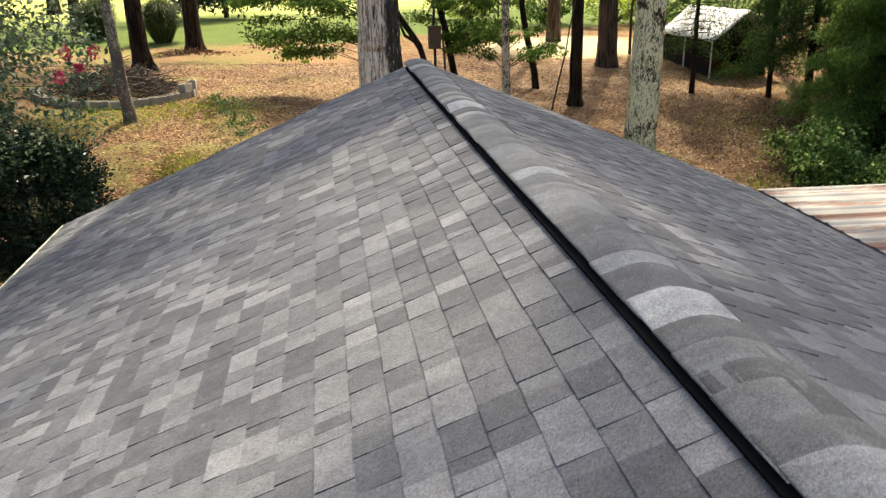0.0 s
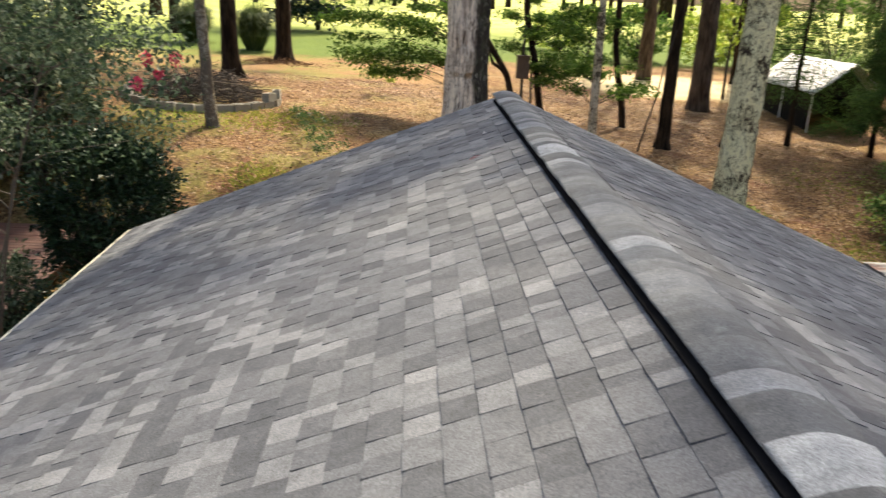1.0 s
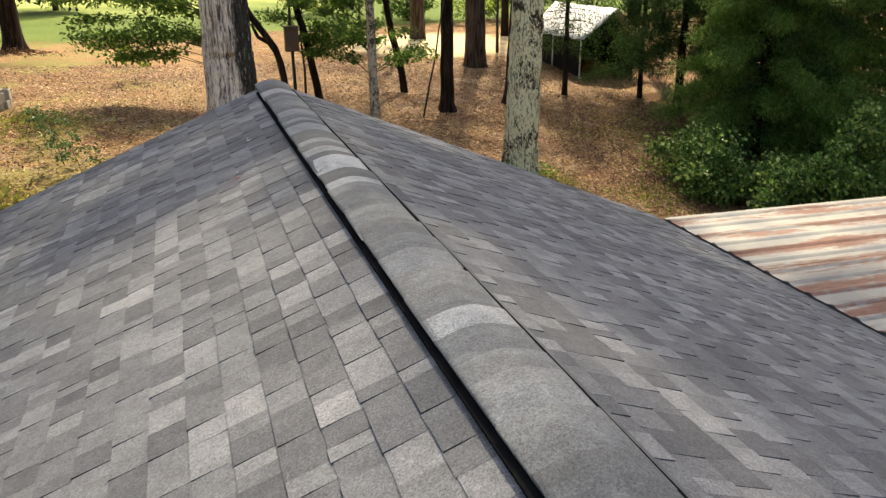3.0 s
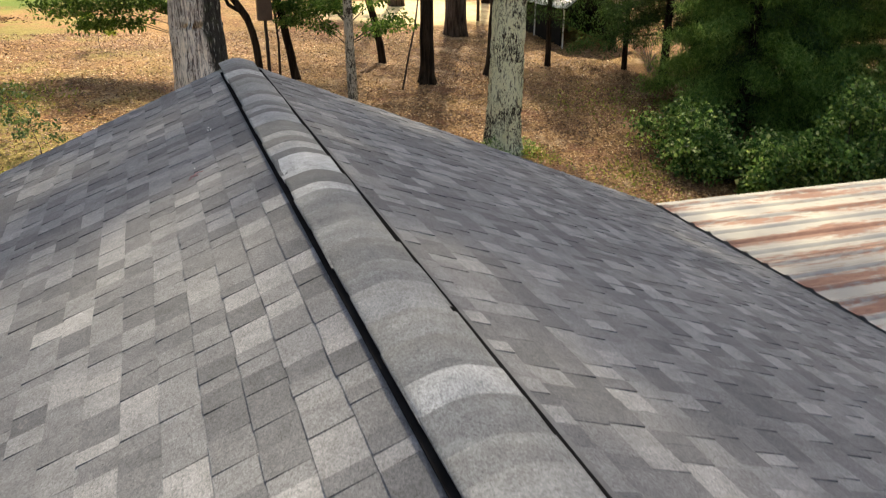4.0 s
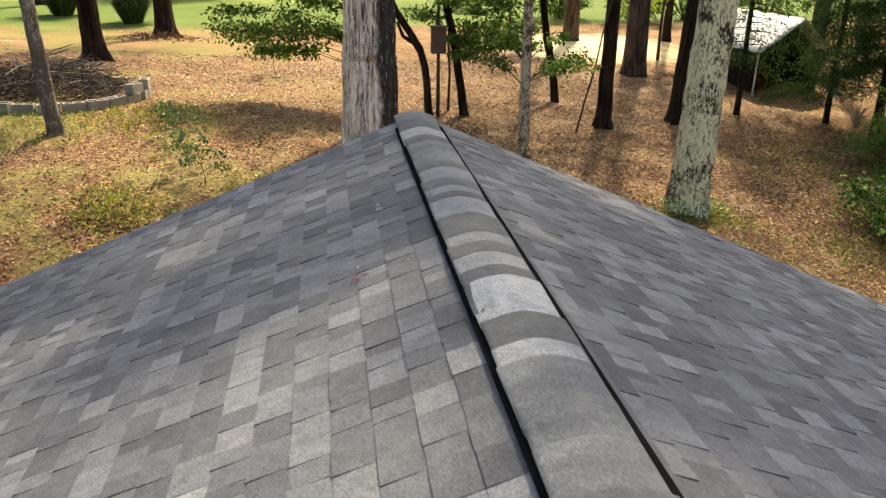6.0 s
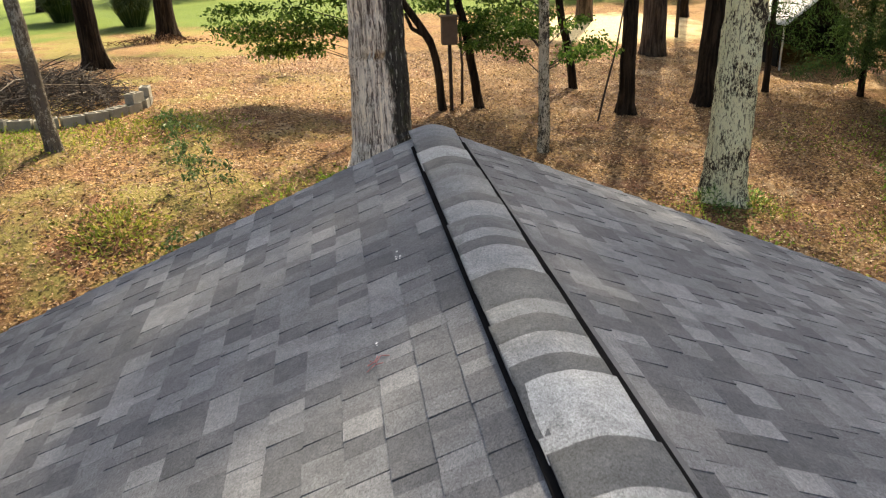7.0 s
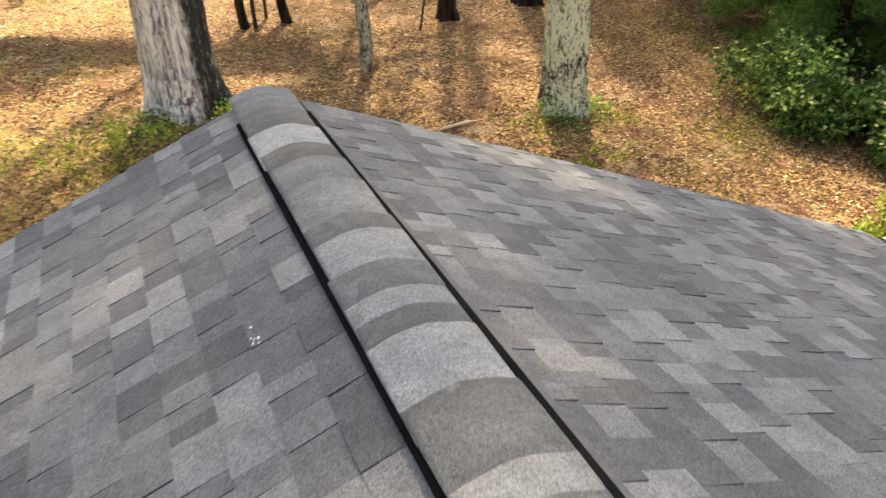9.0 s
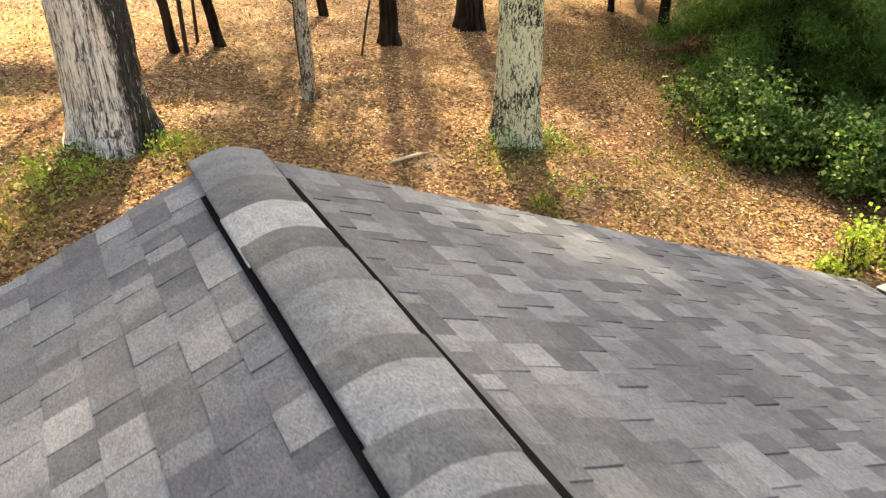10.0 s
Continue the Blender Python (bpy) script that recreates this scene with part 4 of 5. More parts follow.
# ---- low leafy branches ----
def leafy(label, base, tips, r, leaf, count, material, clump=0.45, seed=0, name="sapling", bark=None, flat=0.4, droop=0.35, stems=1):
    """A plant with one or more rising stems, side branches to the given tips and leaves in clumps along them."""
    t = thing(name, label, "tree" if name == "sapling" else name.replace("_", " "), base)
    B, bark = Vector(base), bark or TWIG
    rng = random.Random(seed)
    D = [Vector(p) - B for p in tips]
    top = max(d.z for d in D)
    mean = sum(D, Vector()) / len(D)
    lines = []
    for k in range(stems):
        a = 2.4 * k + 0.7
        lean = Vector((math.cos(a), math.sin(a), 0)) * (0.22 * top if stems > 1 else 0.02 * top) + Vector((mean.x, mean.y, 0)) * (0.55 if stems > 1 else 0.08)
        path = [Vector((0.05 * math.cos(a), 0.05 * math.sin(a), -0.06))]
        for s in (0.25, 0.5, 0.75, 1.0):
            path.append(lean * s ** 1.4 + Vector((rng.uniform(-0.05, 0.05), rng.uniform(-0.05, 0.05), top * s)))
        lines.append(path)
        from_arrays("stem", *tube(path, (r, r * 0.8, r * 0.62, r * 0.42, r * 0.15), 8, 0.06, seed + k), bark, t, smooth=True)
    C = []
    for i, d in enumerate(D):
        path = lines[i % stems]
        h = max(0.25, d.z / top - 0.12)
        k = min(3, int(h * 4))
        p = path[k].lerp(path[k + 1], h * 4 - k)
        q = d - p
        mid = p + q * 0.5 + Vector((rng.uniform(-0.06, 0.06), rng.uniform(-0.06, 0.06), 0.08 * q.length))
        from_arrays("branch", *tube([p, mid, d], (r * 0.4, r * 0.25, r * 0.08), 6, 0.05, seed + i), bark, t, smooth=True)
        C += [tuple(d), tuple(d), tuple(mid.lerp(d, 0.6)), tuple(mid.lerp(d, 0.1)) if q.length > 0.8 else tuple(d)]
    leaves("foliage", clumps(C, clump, count, seed, flat), leaf, material, t, seed=seed, droop=droop)
    return t


def tips_in(lo, hi, n, seed):
    rng = random.Random(seed)
    return [tuple(rng.uniform(a, b) for a, b in zip(lo, hi)) for _ in range(n)]


# the tips behind the big trunk are unseen, added to shade the ground
leafy("broad-leaved sapling arching beside the big trunk", (0.2, 19.6, ground_z(0.2, 19.6)), tips_in((-3.3, 19.6, 3.6), (-0.4, 21.2, 5.5), 18, 1) + [(-0.1, 20.8, 4.8), (0.3, 21.0, 4.9), (0.5, 20.6, 4.6), (-0.2, 21.2, 5.0), (0.2, 21.6, 5.2), (-2.05, 20.4, 3.15), (-1.75, 20.5, 3.25), (-2.5, 20.4, 3.45)], 0.028, 0.095, 12500, LEAF_MAPLE, 0.54, 1, flat=0.34)
leafy("broad-leaved sapling with layered branches", (1.95, 19.9, ground_z(2, 19.9)), tips_in((1.2, 19.0, 3.5), (3.2, 20.5, 5.2), 15, 2) + [(2.6, 18.6, 3.45), (3.4, 18.6, 3.5), (2.2, 18.7, 3.3)], 0.034, 0.085, 7400, LEAF_MAPLE, 0.44, 2, flat=0.34)
leafy("young leafy tree beside the slim trunk", (3.1, 17.6, ground_z(3.1, 17.6)), tips_in((2.1, 16.6, 3.9), (3.6, 17.8, 5.2), 9, 3) + tips_in((2.3, 17.2, 3.1), (4.6, 19.0, 3.9), 9, 13), 0.03, 0.085, 4200, LEAF_MAPLE, 0.40, 3, flat=0.34)
leafy("sunlit understorey tree behind the trunks", (10.0, 27.5, ground_z(10, 27.5)), tips_in((8.3, 26.0, 3.9), (12.0, 28.5, 7.0), 16, 4), 0.06, 0.17, 2600, LEAF_BRIGHT, 0.6, 4)
leafy("sunlit understorey tree near the lawn", (5.6, 30.0, ground_z(5.6, 30)), tips_in((3.6, 28.6, 4.0), (7.5, 31.0, 7.0), 14, 5), 0.05, 0.17, 2000, LEAF_MAPLE, 0.55, 5)
leafy("drooping dark tree at the far side of the lawn", (-6.5, 47.0, ground_z(-6.5, 47)), tips_in((-11.5, 45.0, 3.5), (-4.0, 49.0, 8.0), 34, 6) + tips_in((-10.0, 45.0, 3.35), (-5.0, 46.5, 3.9), 10, 16), 0.15, 0.30, 4200, LEAF_DARK, 1.2, 6)

# ---- evergreens ----
def cedar(label, x, y, height, r, count, low=0.12, seed=0, leaf=0.115, needles=None):
    t = thing("cedar", label, "tree", (x, y, ground_z(x, y)), "evergreens")
    v, f = trunk_arrays(height, 0.045 * r + 0.02, 0.015, straight(0, 0, 0.04, seed), 0.25, seed, 14, 14)
    from_arrays("trunk", v, f, BARK_DARK, t, smooth=True)
    rng = random.Random(seed)
    C, limbs = [], []
    n = int(height * 13)
    for i in range(n):
        u = i / (n - 1)
        h = height * (low + (0.98 - low) * u)
        L = r * (1.0 - 0.85 * u) * rng.uniform(0.65, 1.15)
        a = i * 2.4 + rng.uniform(-0.4, 0.4)
        tip = Vector((math.cos(a) * L, math.sin(a) * L, h - 0.18 * L))
        limbs.append(tube([(0, 0, h), tuple(tip * 0.5 + Vector((0, 0, h * 0.5 + 0.06 * L))), tuple(tip)], (0.014, 0.009, 0.003), 5, 0.0, i))
        for s in (0.35, 0.5, 0.65, 0.8, 0.92, 1.0):
            C.append((tip.x * s + rng.uniform(-0.1, 0.1), tip.y * s + rng.uniform(-0.1, 0.1), h - 0.18 * L * s * s))
    tagged(from_arrays("limb_tangle", *merge(limbs), BARK_DARK, t, smooth=True), kind="stuff")
    P = clumps(C, 0.42, count, seed, 0.6)
    leaves("foliage", P, leaf, needles or LEAF_CEDAR, t, seed=seed, aspect=0.17, droop=0.45, fold=0.05)
    return t


cedar("dense dark green cedar at the wood's edge", 11.3, 15.2, 6.4, 2.5, 170000, 0.0, 31)
cedar("dense dark green cedar at the wood's edge", 13.3, 13.3, 6.6, 2.5, 150000, 0.0, 32)
cedar("dark cedar with a bare foot", 11.55, 18.6, 7.0, 2.2, 70000, 0.17, 33, needles=LEAF_CEDAR_SHADED)
cedar("dark cedar with a bare foot", 9.3, 20.7, 7.0, 1.25, 11000, 0.17, 34, needles=LEAF_CEDAR_SHADED)
cedar("dark cedar with a bare foot", 11.4, 20.2, 7.5, 1.25, 24000, 0.12, 35, needles=LEAF_CEDAR_SHADED)
cedar("dense dark green cedar at the wood's edge", 12.3, 14.9, 7.5, 2.3, 80000, 0.0, 38, needles=LEAF_CEDAR_SHADED)
cedar("dark cedar filling the wood's edge", 13.3, 17.4, 7.0, 2.4, 55000, 0.0, 39, needles=LEAF_CEDAR_SHADED)
cedar("dark cedar filling the wood's edge", 15.4, 13.4, 8.0, 2.6, 50000, 0.0, 40, needles=LEAF_CEDAR_SHADED)
cedar("dark cedar with a bare foot", 13.9, 20.6, 8.0, 1.9, 34000, 0.10, 45, needles=LEAF_CEDAR_SHADED)
cedar("dark cedar deep in the wood", 15.0, 16.5, 10.0, 2.8, 32000, 0.04, 36, needles=LEAF_CEDAR_SHADED)
cedar("dark cedar deep in the wood", 15.2, 21.6, 10.0, 2.2, 26000, 0.04, 37, needles=LEAF_CEDAR_SHADED)

# ivy bank
def ivy_bank(label, spots, count, seed, leaf=0.085, mat=None, clump=0.42):
    x, y = spots[0][:2]
    t = thing("ivy_shrub", label, "shrub", (x, y, ground_z(x, y)), "ivy bank")
    rng = random.Random(seed)
    C, stems = [], []
    for sx, sy, h, r in spots:
        gz = ground_z(sx, sy) - ground_z(x, y)
        for k in range(16):
            a, q = rng.uniform(0, 6.28), r * math.sqrt(rng.random())
            top = gz + h * rng.uniform(0.15, 1.0) * (1.05 - 0.45 * q / r)
            p = (sx - x + q * math.cos(a), sy - y + q * math.sin(a), top)
            C.append(p)
            stems.append(tube([(sx - x + rng.uniform(-0.2, 0.2), sy - y, gz - 0.05), (p[0] * 0.8 + (sx - x) * 0.2, p[1] * 0.8 + (sy - y) * 0.2, gz + (top - gz) * 0.55), p], (0.012, 0.008, 0.004), 4, 0, k))
    tagged(from_arrays("stem_tangle", *merge(stems), TWIG, t), kind="stuff")
    leaves("foliage", clumps(C, clump, count, seed, 0.7), leaf, mat or LEAF_IVY, t, seed=seed, aspect=0.85, droop=0.5)
    return t


ivy_bank("ivy-covered shrub with pale new leaves", [(8.95, 14.3, 1.35, 0.7), (9.2, 13.5, 1.5, 0.7), (8.75, 13.3, 0.9, 0.5)], 6200, 41, 0.078)
ivy_bank("ivy mound spilling under the cedars", [(9.3, 12.9, 1.0, 0.7), (10.2, 12.6, 0.95, 0.8), (11.2, 12.2, 1.1, 0.9)], 8000, 42, 0.078)
ivy_bank("tall ivy thicket under the cedars", [(9.3, 11.95, 1.1, 0.5), (9.75, 11.75, 1.6, 0.5), (10.1, 11.55, 2.0, 0.5), (10.5, 11.4, 2.5, 0.55), (10.95, 11.3, 2.7, 0.6), (11.4, 11.6, 2.9, 0.6)], 15000, 43, 0.08)
ivy_bank("bright yellow-green weeds beside the porch roof", [(7.45, 10.52, 0.80, 0.16), (7.7, 10.55, 0.76, 0.22), (8.0, 10.5, 0.55, 0.3), (8.4, 10.6, 0.4, 0.35), (7.15, 10.57, 0.3, 0.08)], 1100, 44, 0.06, LEAF_BRIGHT, 0.22)

# ---- crepe myrtle, camellia and grasses on the other side ----
myrtle_base = (-6.0, 8.3, ground_z(-6.0, 8.3))
mt = tips_in((-6.6, 6.4, 3.4), (-3.5, 9.2, 5.6), 34, 51) + [(-3.25, 6.45, 4.45), (-3.3, 6.2, 4.3), (-3.35, 6.7, 4.7), (-5.9, 7.1, 3.1), (-6.5, 7.9, 3.2), (-6.7, 7.6, 2.8), (-7.0, 8.1, 2.5), (-7.1, 8.7, 3.0), (-6.4, 7.1, 3.4), (-7.0, 7.5, 3.7), (-6.9, 8.3, 2.1), (-7.3, 8.8, 2.5), (-6.6, 8.9, 2.9), (-7.2, 9.3, 3.3)]
myrtle = leafy("tall crepe myrtle with blue-green leaves and crimson flowers", myrtle_base, mt, 0.020, 0.065, 11500, LEAF_MYRTLE, 0.43, 51, "crepe_myrtle", TWIG_GREY, 0.8, 0.2, stems=6)
for i, c in enumerate([(-3.3, 6.41, 4.56), (-3.13, 6.66, 4.55), (-3.3, 6.12, 4.39), (-3.22, 6.44, 4.43), (-4.6, 6.3, 5.0), (-5.75, 6.9, 3.05)]):
    o = Vector(c) - Vector(myrtle_base)
    leaves("flower", clumps([tuple(o)], 0.042, 70, 60 + i, 1.0), 0.032, FLOWER, myrtle, "crimson flower cluster", seed=60 + i, aspect=0.9, out=tuple(o))


def round_bush(name, label, x, y, r, h, count, leaf, mat, seed, z=None):
    gz = ground_z(x, y) if z is None else z
    t = thing(name, label, "shrub", (x, y, gz))
    rng = np.random.default_rng(seed)
    n = 240
    d = rng.normal(size=(n, 3))
    d /= np.linalg.norm(d, axis=1, keepdims=True)
    q = rng.uniform(0.55, 1.0, (n, 1)) ** 0.5
    C = d * q * (r, r, h / 2) * (1 + 0.12 * rng.normal(size=(n, 1))) + (0, 0, h / 2 + 0.08)
    stems = [tube([(0, 0, -0.05), tuple(C[i] * (0.4, 0.4, 0.5)), tuple(C[i])], (0.03, 0.018, 0.005), 5, 0, i) for i in range(0, n, 8)]
    tagged(from_arrays("stem_tangle", *merge(stems), TWIG, t), kind="stuff")
    leaves("foliage", clumps(C, 0.22, count, seed, 0.9), leaf, mat, t, seed=seed, aspect=0.55, out=(0, 0, h / 2), droop=0.1)
    return t


round_bush("camellia_bush", "round dark glossy-leaved camellia bush beside the eave", -5.15, 10.15, 0.82, 2.4, 18000, 0.085, LEAF_DARK, 52)
for x, y, r, h, n, mat, seed in ((-8.6, 15.6, 1.3, 3.6, 9000, LEAF_MYRTLE, 55), (-10.6, 15.2, 1.6, 4.4, 12000, LEAF_DARK, 56), (-12.8, 16.4, 1.7, 4.6, 12000, LEAF_MYRTLE, 57), (-9.6, 18.2, 1.4, 3.4, 8000, LEAF_DARK, 58), (-14.8, 18.5, 1.9, 5.0, 10000, LEAF_DARK, 59)):
    round_bush("dark_shrub", "tall shady shrub growing behind the deck", x, y, r, h, n, 0.13, mat, seed)
round_bush("low_shrub", "low dark shrub under the crepe myrtle", -4.95, 8.7, 0.5, 1.2, 2500, 0.08, LEAF_DARK, 53)
round_bush("low_shrub", "green shrub at the edge of the deck", -6.4, 9.7, 0.5, 1.2, 2600, 0.085, LEAF_MYRTLE, 54)


def grass_clump(name, label, x, y, r, h, count, mat, seed, category="grass", width=0.02):
    rng = np.random.default_rng(seed)
    a = rng.uniform(0, 6.28, count)
    q = r * 0.26 * np.sqrt(rng.uniform(0, 1, count))
    lean = rng.uniform(0.02, 1.0, count) ** 0.8 * r
    H = h * rng.uniform(0.45, 1.15, count)
    verts, faces = [], []
    for i in range(count):
        c, s = math.cos(a[i]), math.sin(a[i])
        px, py = -s * width, c * width
        b = (q[i] * c, q[i] * s)
        m = ((q[i] + lean[i] * 0.42) * c, (q[i] + lean[i] * 0.42) * s)
        e = ((q[i] + lean[i]) * c, (q[i] + lean[i]) * s)
        k = len(verts)
        verts += [(b[0] - px, b[1] - py, -0.02), (b[0] + px, b[1] + py, -0.02), (m[0] + px * 0.8, m[1] + py * 0.8, H[i] * 0.7), (m[0] - px * 0.8, m[1] - py * 0.8, H[i] * 0.7), (e[0], e[1], H[i] * (1.05 - 0.5 * lean[i] / r))]
        faces += [(k, k + 1, k + 2, k + 3), (k + 3, k + 2, k + 4)]
    ob = from_arrays(name, verts, faces, mat)
    ob.location = (x, y, ground_z(x, y))
    return tagged(ob, label, category, kind="stuff" if h < 0.5 else "")


grass_clump("pampas_grass", "tall dark clump of ornamental grass at the lawn", -7.7, 34.2, 1.3, 2.0, 2200, LEAF_PAMPAS, 61, width=0.014)
grass_clump("pampas_grass", "tall dark clump of ornamental grass at the lawn", -10.8, 36.5, 1.4, 1.9, 2200, LEAF_PAMPAS, 62, width=0.014)
def weed_patch(x, y, r, h, n, mat, seed, leaf=0.06):
    """Low leafy weeds with a few blades of grass, thinning out towards the rim."""
    rng = np.random.default_rng(seed)
    P = rng.normal(size=(n, 3)) * (r * 0.5, r * 0.5, 0)
    P += np.repeat(rng.normal(size=(max(1, n // 12 + 1), 3)) * (r * 0.55, r * 0.55, 0), 12, axis=0)[:n] if n >= 12 else 0
    q = np.hypot(P[:, 0], P[:, 1]) / r
    P[:, 2] = [ground_z(x + a, y + b) + 0.01 for a, b, _ in P] + h * rng.uniform(0, 1, n) * np.exp(-q * 1.2)
    v, f = leaf_arrays(P + (x, y, 0), leaf, 0.5, -0.5, seed)
    ob = from_arrays("weeds", v.tolist(), f.tolist(), mat)
    return tagged(ob, "patch of low yellow-green weeds in the leaf litter", "weeds", kind="stuff")


WEEDS_BY_THE_TRUNK = [(-0.95, 15.0, 0.55, 0.2, 220), (-1.5, 13.6, 0.6, 0.2, 350), (0.75, 15.3, 0.35, 0.3, 350), (-1.7, 14.6, 0.5, 0.2, 180), (-3.7, 13.8, 0.5, 0.3, 800), (-2.9, 12.6, 0.5, 0.16, 300), (-4.6, 17.9, 0.9, 0.1, 700), (-6.3, 17.6, 0.9, 0.12, 600), (-3.3, 18.4, 0.8, 0.1, 420), (-2.2, 11.4, 0.6, 0.14, 260), (-1.2, 12.2, 0.6, 0.1, 220), (-0.35, 14.95, 0.35, 0.25, 240), (-1.1, 14.35, 0.4, 0.2, 150)]
WEEDS_BY_THE_OAK = [(5.8, 14.2, 0.3, 0.22, 260), (4.65, 12.9, 0.14, 0.3, 120), (6.5, 13.2, 0.5, 0.12, 70), (5.9, 12.2, 0.5, 0.14, 80), (7.1, 12.0, 0.6, 0.16, 140), (3.3, 11.6, 0.5, 0.1, 160), (4.6, 14.0, 0.4, 0.12, 160), (7.6, 13.2, 0.5, 0.2, 260), (1.5, 12.6, 0.5, 0.08, 120), (8.4, 16.4, 0.8, 0.2, 160), (9.4, 17.4, 0.9, 0.25, 200), (9.6, 15.6, 0.6, 0.25, 160)]
for i, (x, y, r, h, n) in enumerate(WEEDS_BY_THE_TRUNK + WEEDS_BY_THE_OAK):
    weed_patch(x, y, r, h, n, GRASS_TUFT if i % 4 != 3 else LEAF_BRIGHT, 70 + i, 0.055 if i % 2 else 0.075)
for i, (x, y, r, h, n) in enumerate([(4.98, 14.35, 0.22, 0.42, 260), (5.68, 14.42, 0.22, 0.34, 220), (5.3, 14.2, 0.25, 0.12, 90), (0.55, 15.45, 0.28, 0.3, 240), (-0.4, 15.35, 0.3, 0.26, 260)]):
    weed_patch(x, y, r, h, n, LEAF_IVY, 130 + i, 0.06)
for i, (x, y, h, mat, n) in enumerate([(-3.2, 16.55, 0.62, LEAF_SEEDLING, 160), (-3.45, 17.4, 0.5, LEAF_SEEDLING, 160), (-1.97, 23.1, 0.9, LEAF_BRIGHT, 560), (-2.62, 14.75, 0.65, LEAF_SEEDLING, 190), (-2.95, 15.5, 0.6, LEAF_SEEDLING, 160), (5.16, 13.0, 0.28, LEAF_BRIGHT, 60), (-0.75, 14.7, 0.35, LEAF_BRIGHT, 120), (7.95, 13.9, 0.5, LEAF_BRIGHT, 60), (-2.75, 13.3, 0.35, LEAF_SEEDLING, 90)]):
    leafy("small leafy seedling growing through the litter", (x, y, ground_z(x, y)), [(x + 0.3 * math.cos(k * 2.1), y + 0.3 * math.sin(k * 2.1), ground_z(x, y) + h * (0.5 + 0.1 * k)) for k in range(6)], 0.008, 0.075, n, mat, 0.17, 90 + i, "seedling")

rng = np.random.default_rng(63)
P = rng.normal(size=(900, 3)) * (0.75, 0.5, 0)
P[:, 2] = np.maximum(0.0, 0.26 - 0.2 * np.hypot(P[:, 0] / 0.75, P[:, 1] / 0.5) * 0.62) * rng.uniform(0, 1, 900)
P += (-6.0, 29.7, 0)
P[:, 2] += [ground_z(x, y) for x, y, _ in P]
v, f = leaf_arrays(P, 0.085, 0.5, 0.0, 63)
tagged(from_arrays("mulch_heap", v.tolist(), f.tolist(), LEAF_MULCH), "low heap of dark leaves at the foot of a tree", "leaf heap", kind="stuff")
for i, (x, y, r, h) in enumerate([(9.6, 37.5, 1.5, 2.2), (12.6, 36.4, 1.7, 2.6), (15.2, 37.0, 1.8, 3.0), (6.4, 41.0, 1.5, 1.8), (17.6, 34.5, 1.8, 3.4)]):
    round_bush("sunlit_shrub", "yellow-green shrub in the sun at the lawn's edge", x, y, r, h, 2600, 0.17, LEAF_BRIGHT if i % 2 else LEAF_MAPLE, 110 + i)

# ---- ring of concrete blocks with a brush pile ----
RCX, RCY, RR = -6.35, 20.1, 1.85
block_bm = bmesh.new()
for sy in (-1, 1):
    box(block_bm, (-0.197, sy * 0.08 - 0.016, 0), (0.197, sy * 0.08 + 0.016, 0.19), 0.004)
for sx in (-0.18, 0, 0.18):
    box(block_bm, (sx - 0.016, -0.064, 0), (sx + 0.016, 0.064, 0.188), 0)
box(block_bm, (-0.164, -0.064, 0), (0.164, 0.064, 0.05), 0)
first_block = None
rng = random.Random(3)
spots = [(radians(a), 0.0) for a in np.arange(178, 352, 13.4)]
for a, lift in spots + [(radians(343), 0.195), (radians(357), 0.0), (radians(4), 0.0), (radians(3), 0.195)]:
    x, y = RCX + RR * math.cos(a), RCY + RR * math.sin(a)
    m = pose(x, y, ground_z(x, y) - 0.02 + lift, rng.uniform(-2, 2), rng.uniform(-2, 2), math.degrees(a) + 90 + rng.uniform(-5, 5))
    if first_block is None:
        first_block = tagged(part("concrete_block", block_bm, CONCRETE), "weathered grey concrete block edging the brush pile", "concrete block", "block ring")
        first_block.matrix_basis = m
    else:
        copy_thing(first_block, m)

rng = np.random.default_rng(12)
for name, mat, n, label in (("brush_pile", TWIG, 900, "heap of dry brown branches inside the block ring"), ("bleached_branches", TWIG_PALE, 36, "bleached bare branches lying on the brush pile")):
    pieces = []
    for i in range(n):
        a, q = rng.uniform(0, 6.28), 1.35 * math.sqrt(rng.uniform(0, 1))
        c = np.array((RCX + q * math.cos(a), RCY + 0.2 + q * math.sin(a)))
        z = ground_z(*c) + rng.uniform(0.02, 0.85) * (1 - q / 1.8) + (0.12 if mat is TWIG_PALE else 0)
        b, L, tilt = rng.uniform(0, 6.28), rng.uniform(0.3, 1.15), rng.normal() * 0.32
        d = np.array((math.cos(b), math.sin(b), tilt)) * L * 0.5
        p = np.array((*c, z))
        r = rng.uniform(0.004, 0.013)
        pieces.append(tube([p - d, p + rng.normal(size=3) * 0.09, p + d], (r, r * 0.8, r * 0.3), 5, 0, i))
    tagged(from_arrays(name, *merge(pieces), mat), label, "branches", kind="stuff")

# ---- white-roofed shelter among the trees ----
SX0, SX1, SY0, SY1 = 10.95, 13.15, 23.0, 27.0
SXM, S_RIDGE, S_EAVE = (SX0 + SX1) / 2, 3.76, 2.86
shelter = thing("shelter", "open-fronted dark shelter with a white sheet roof among the trees", "shelter")
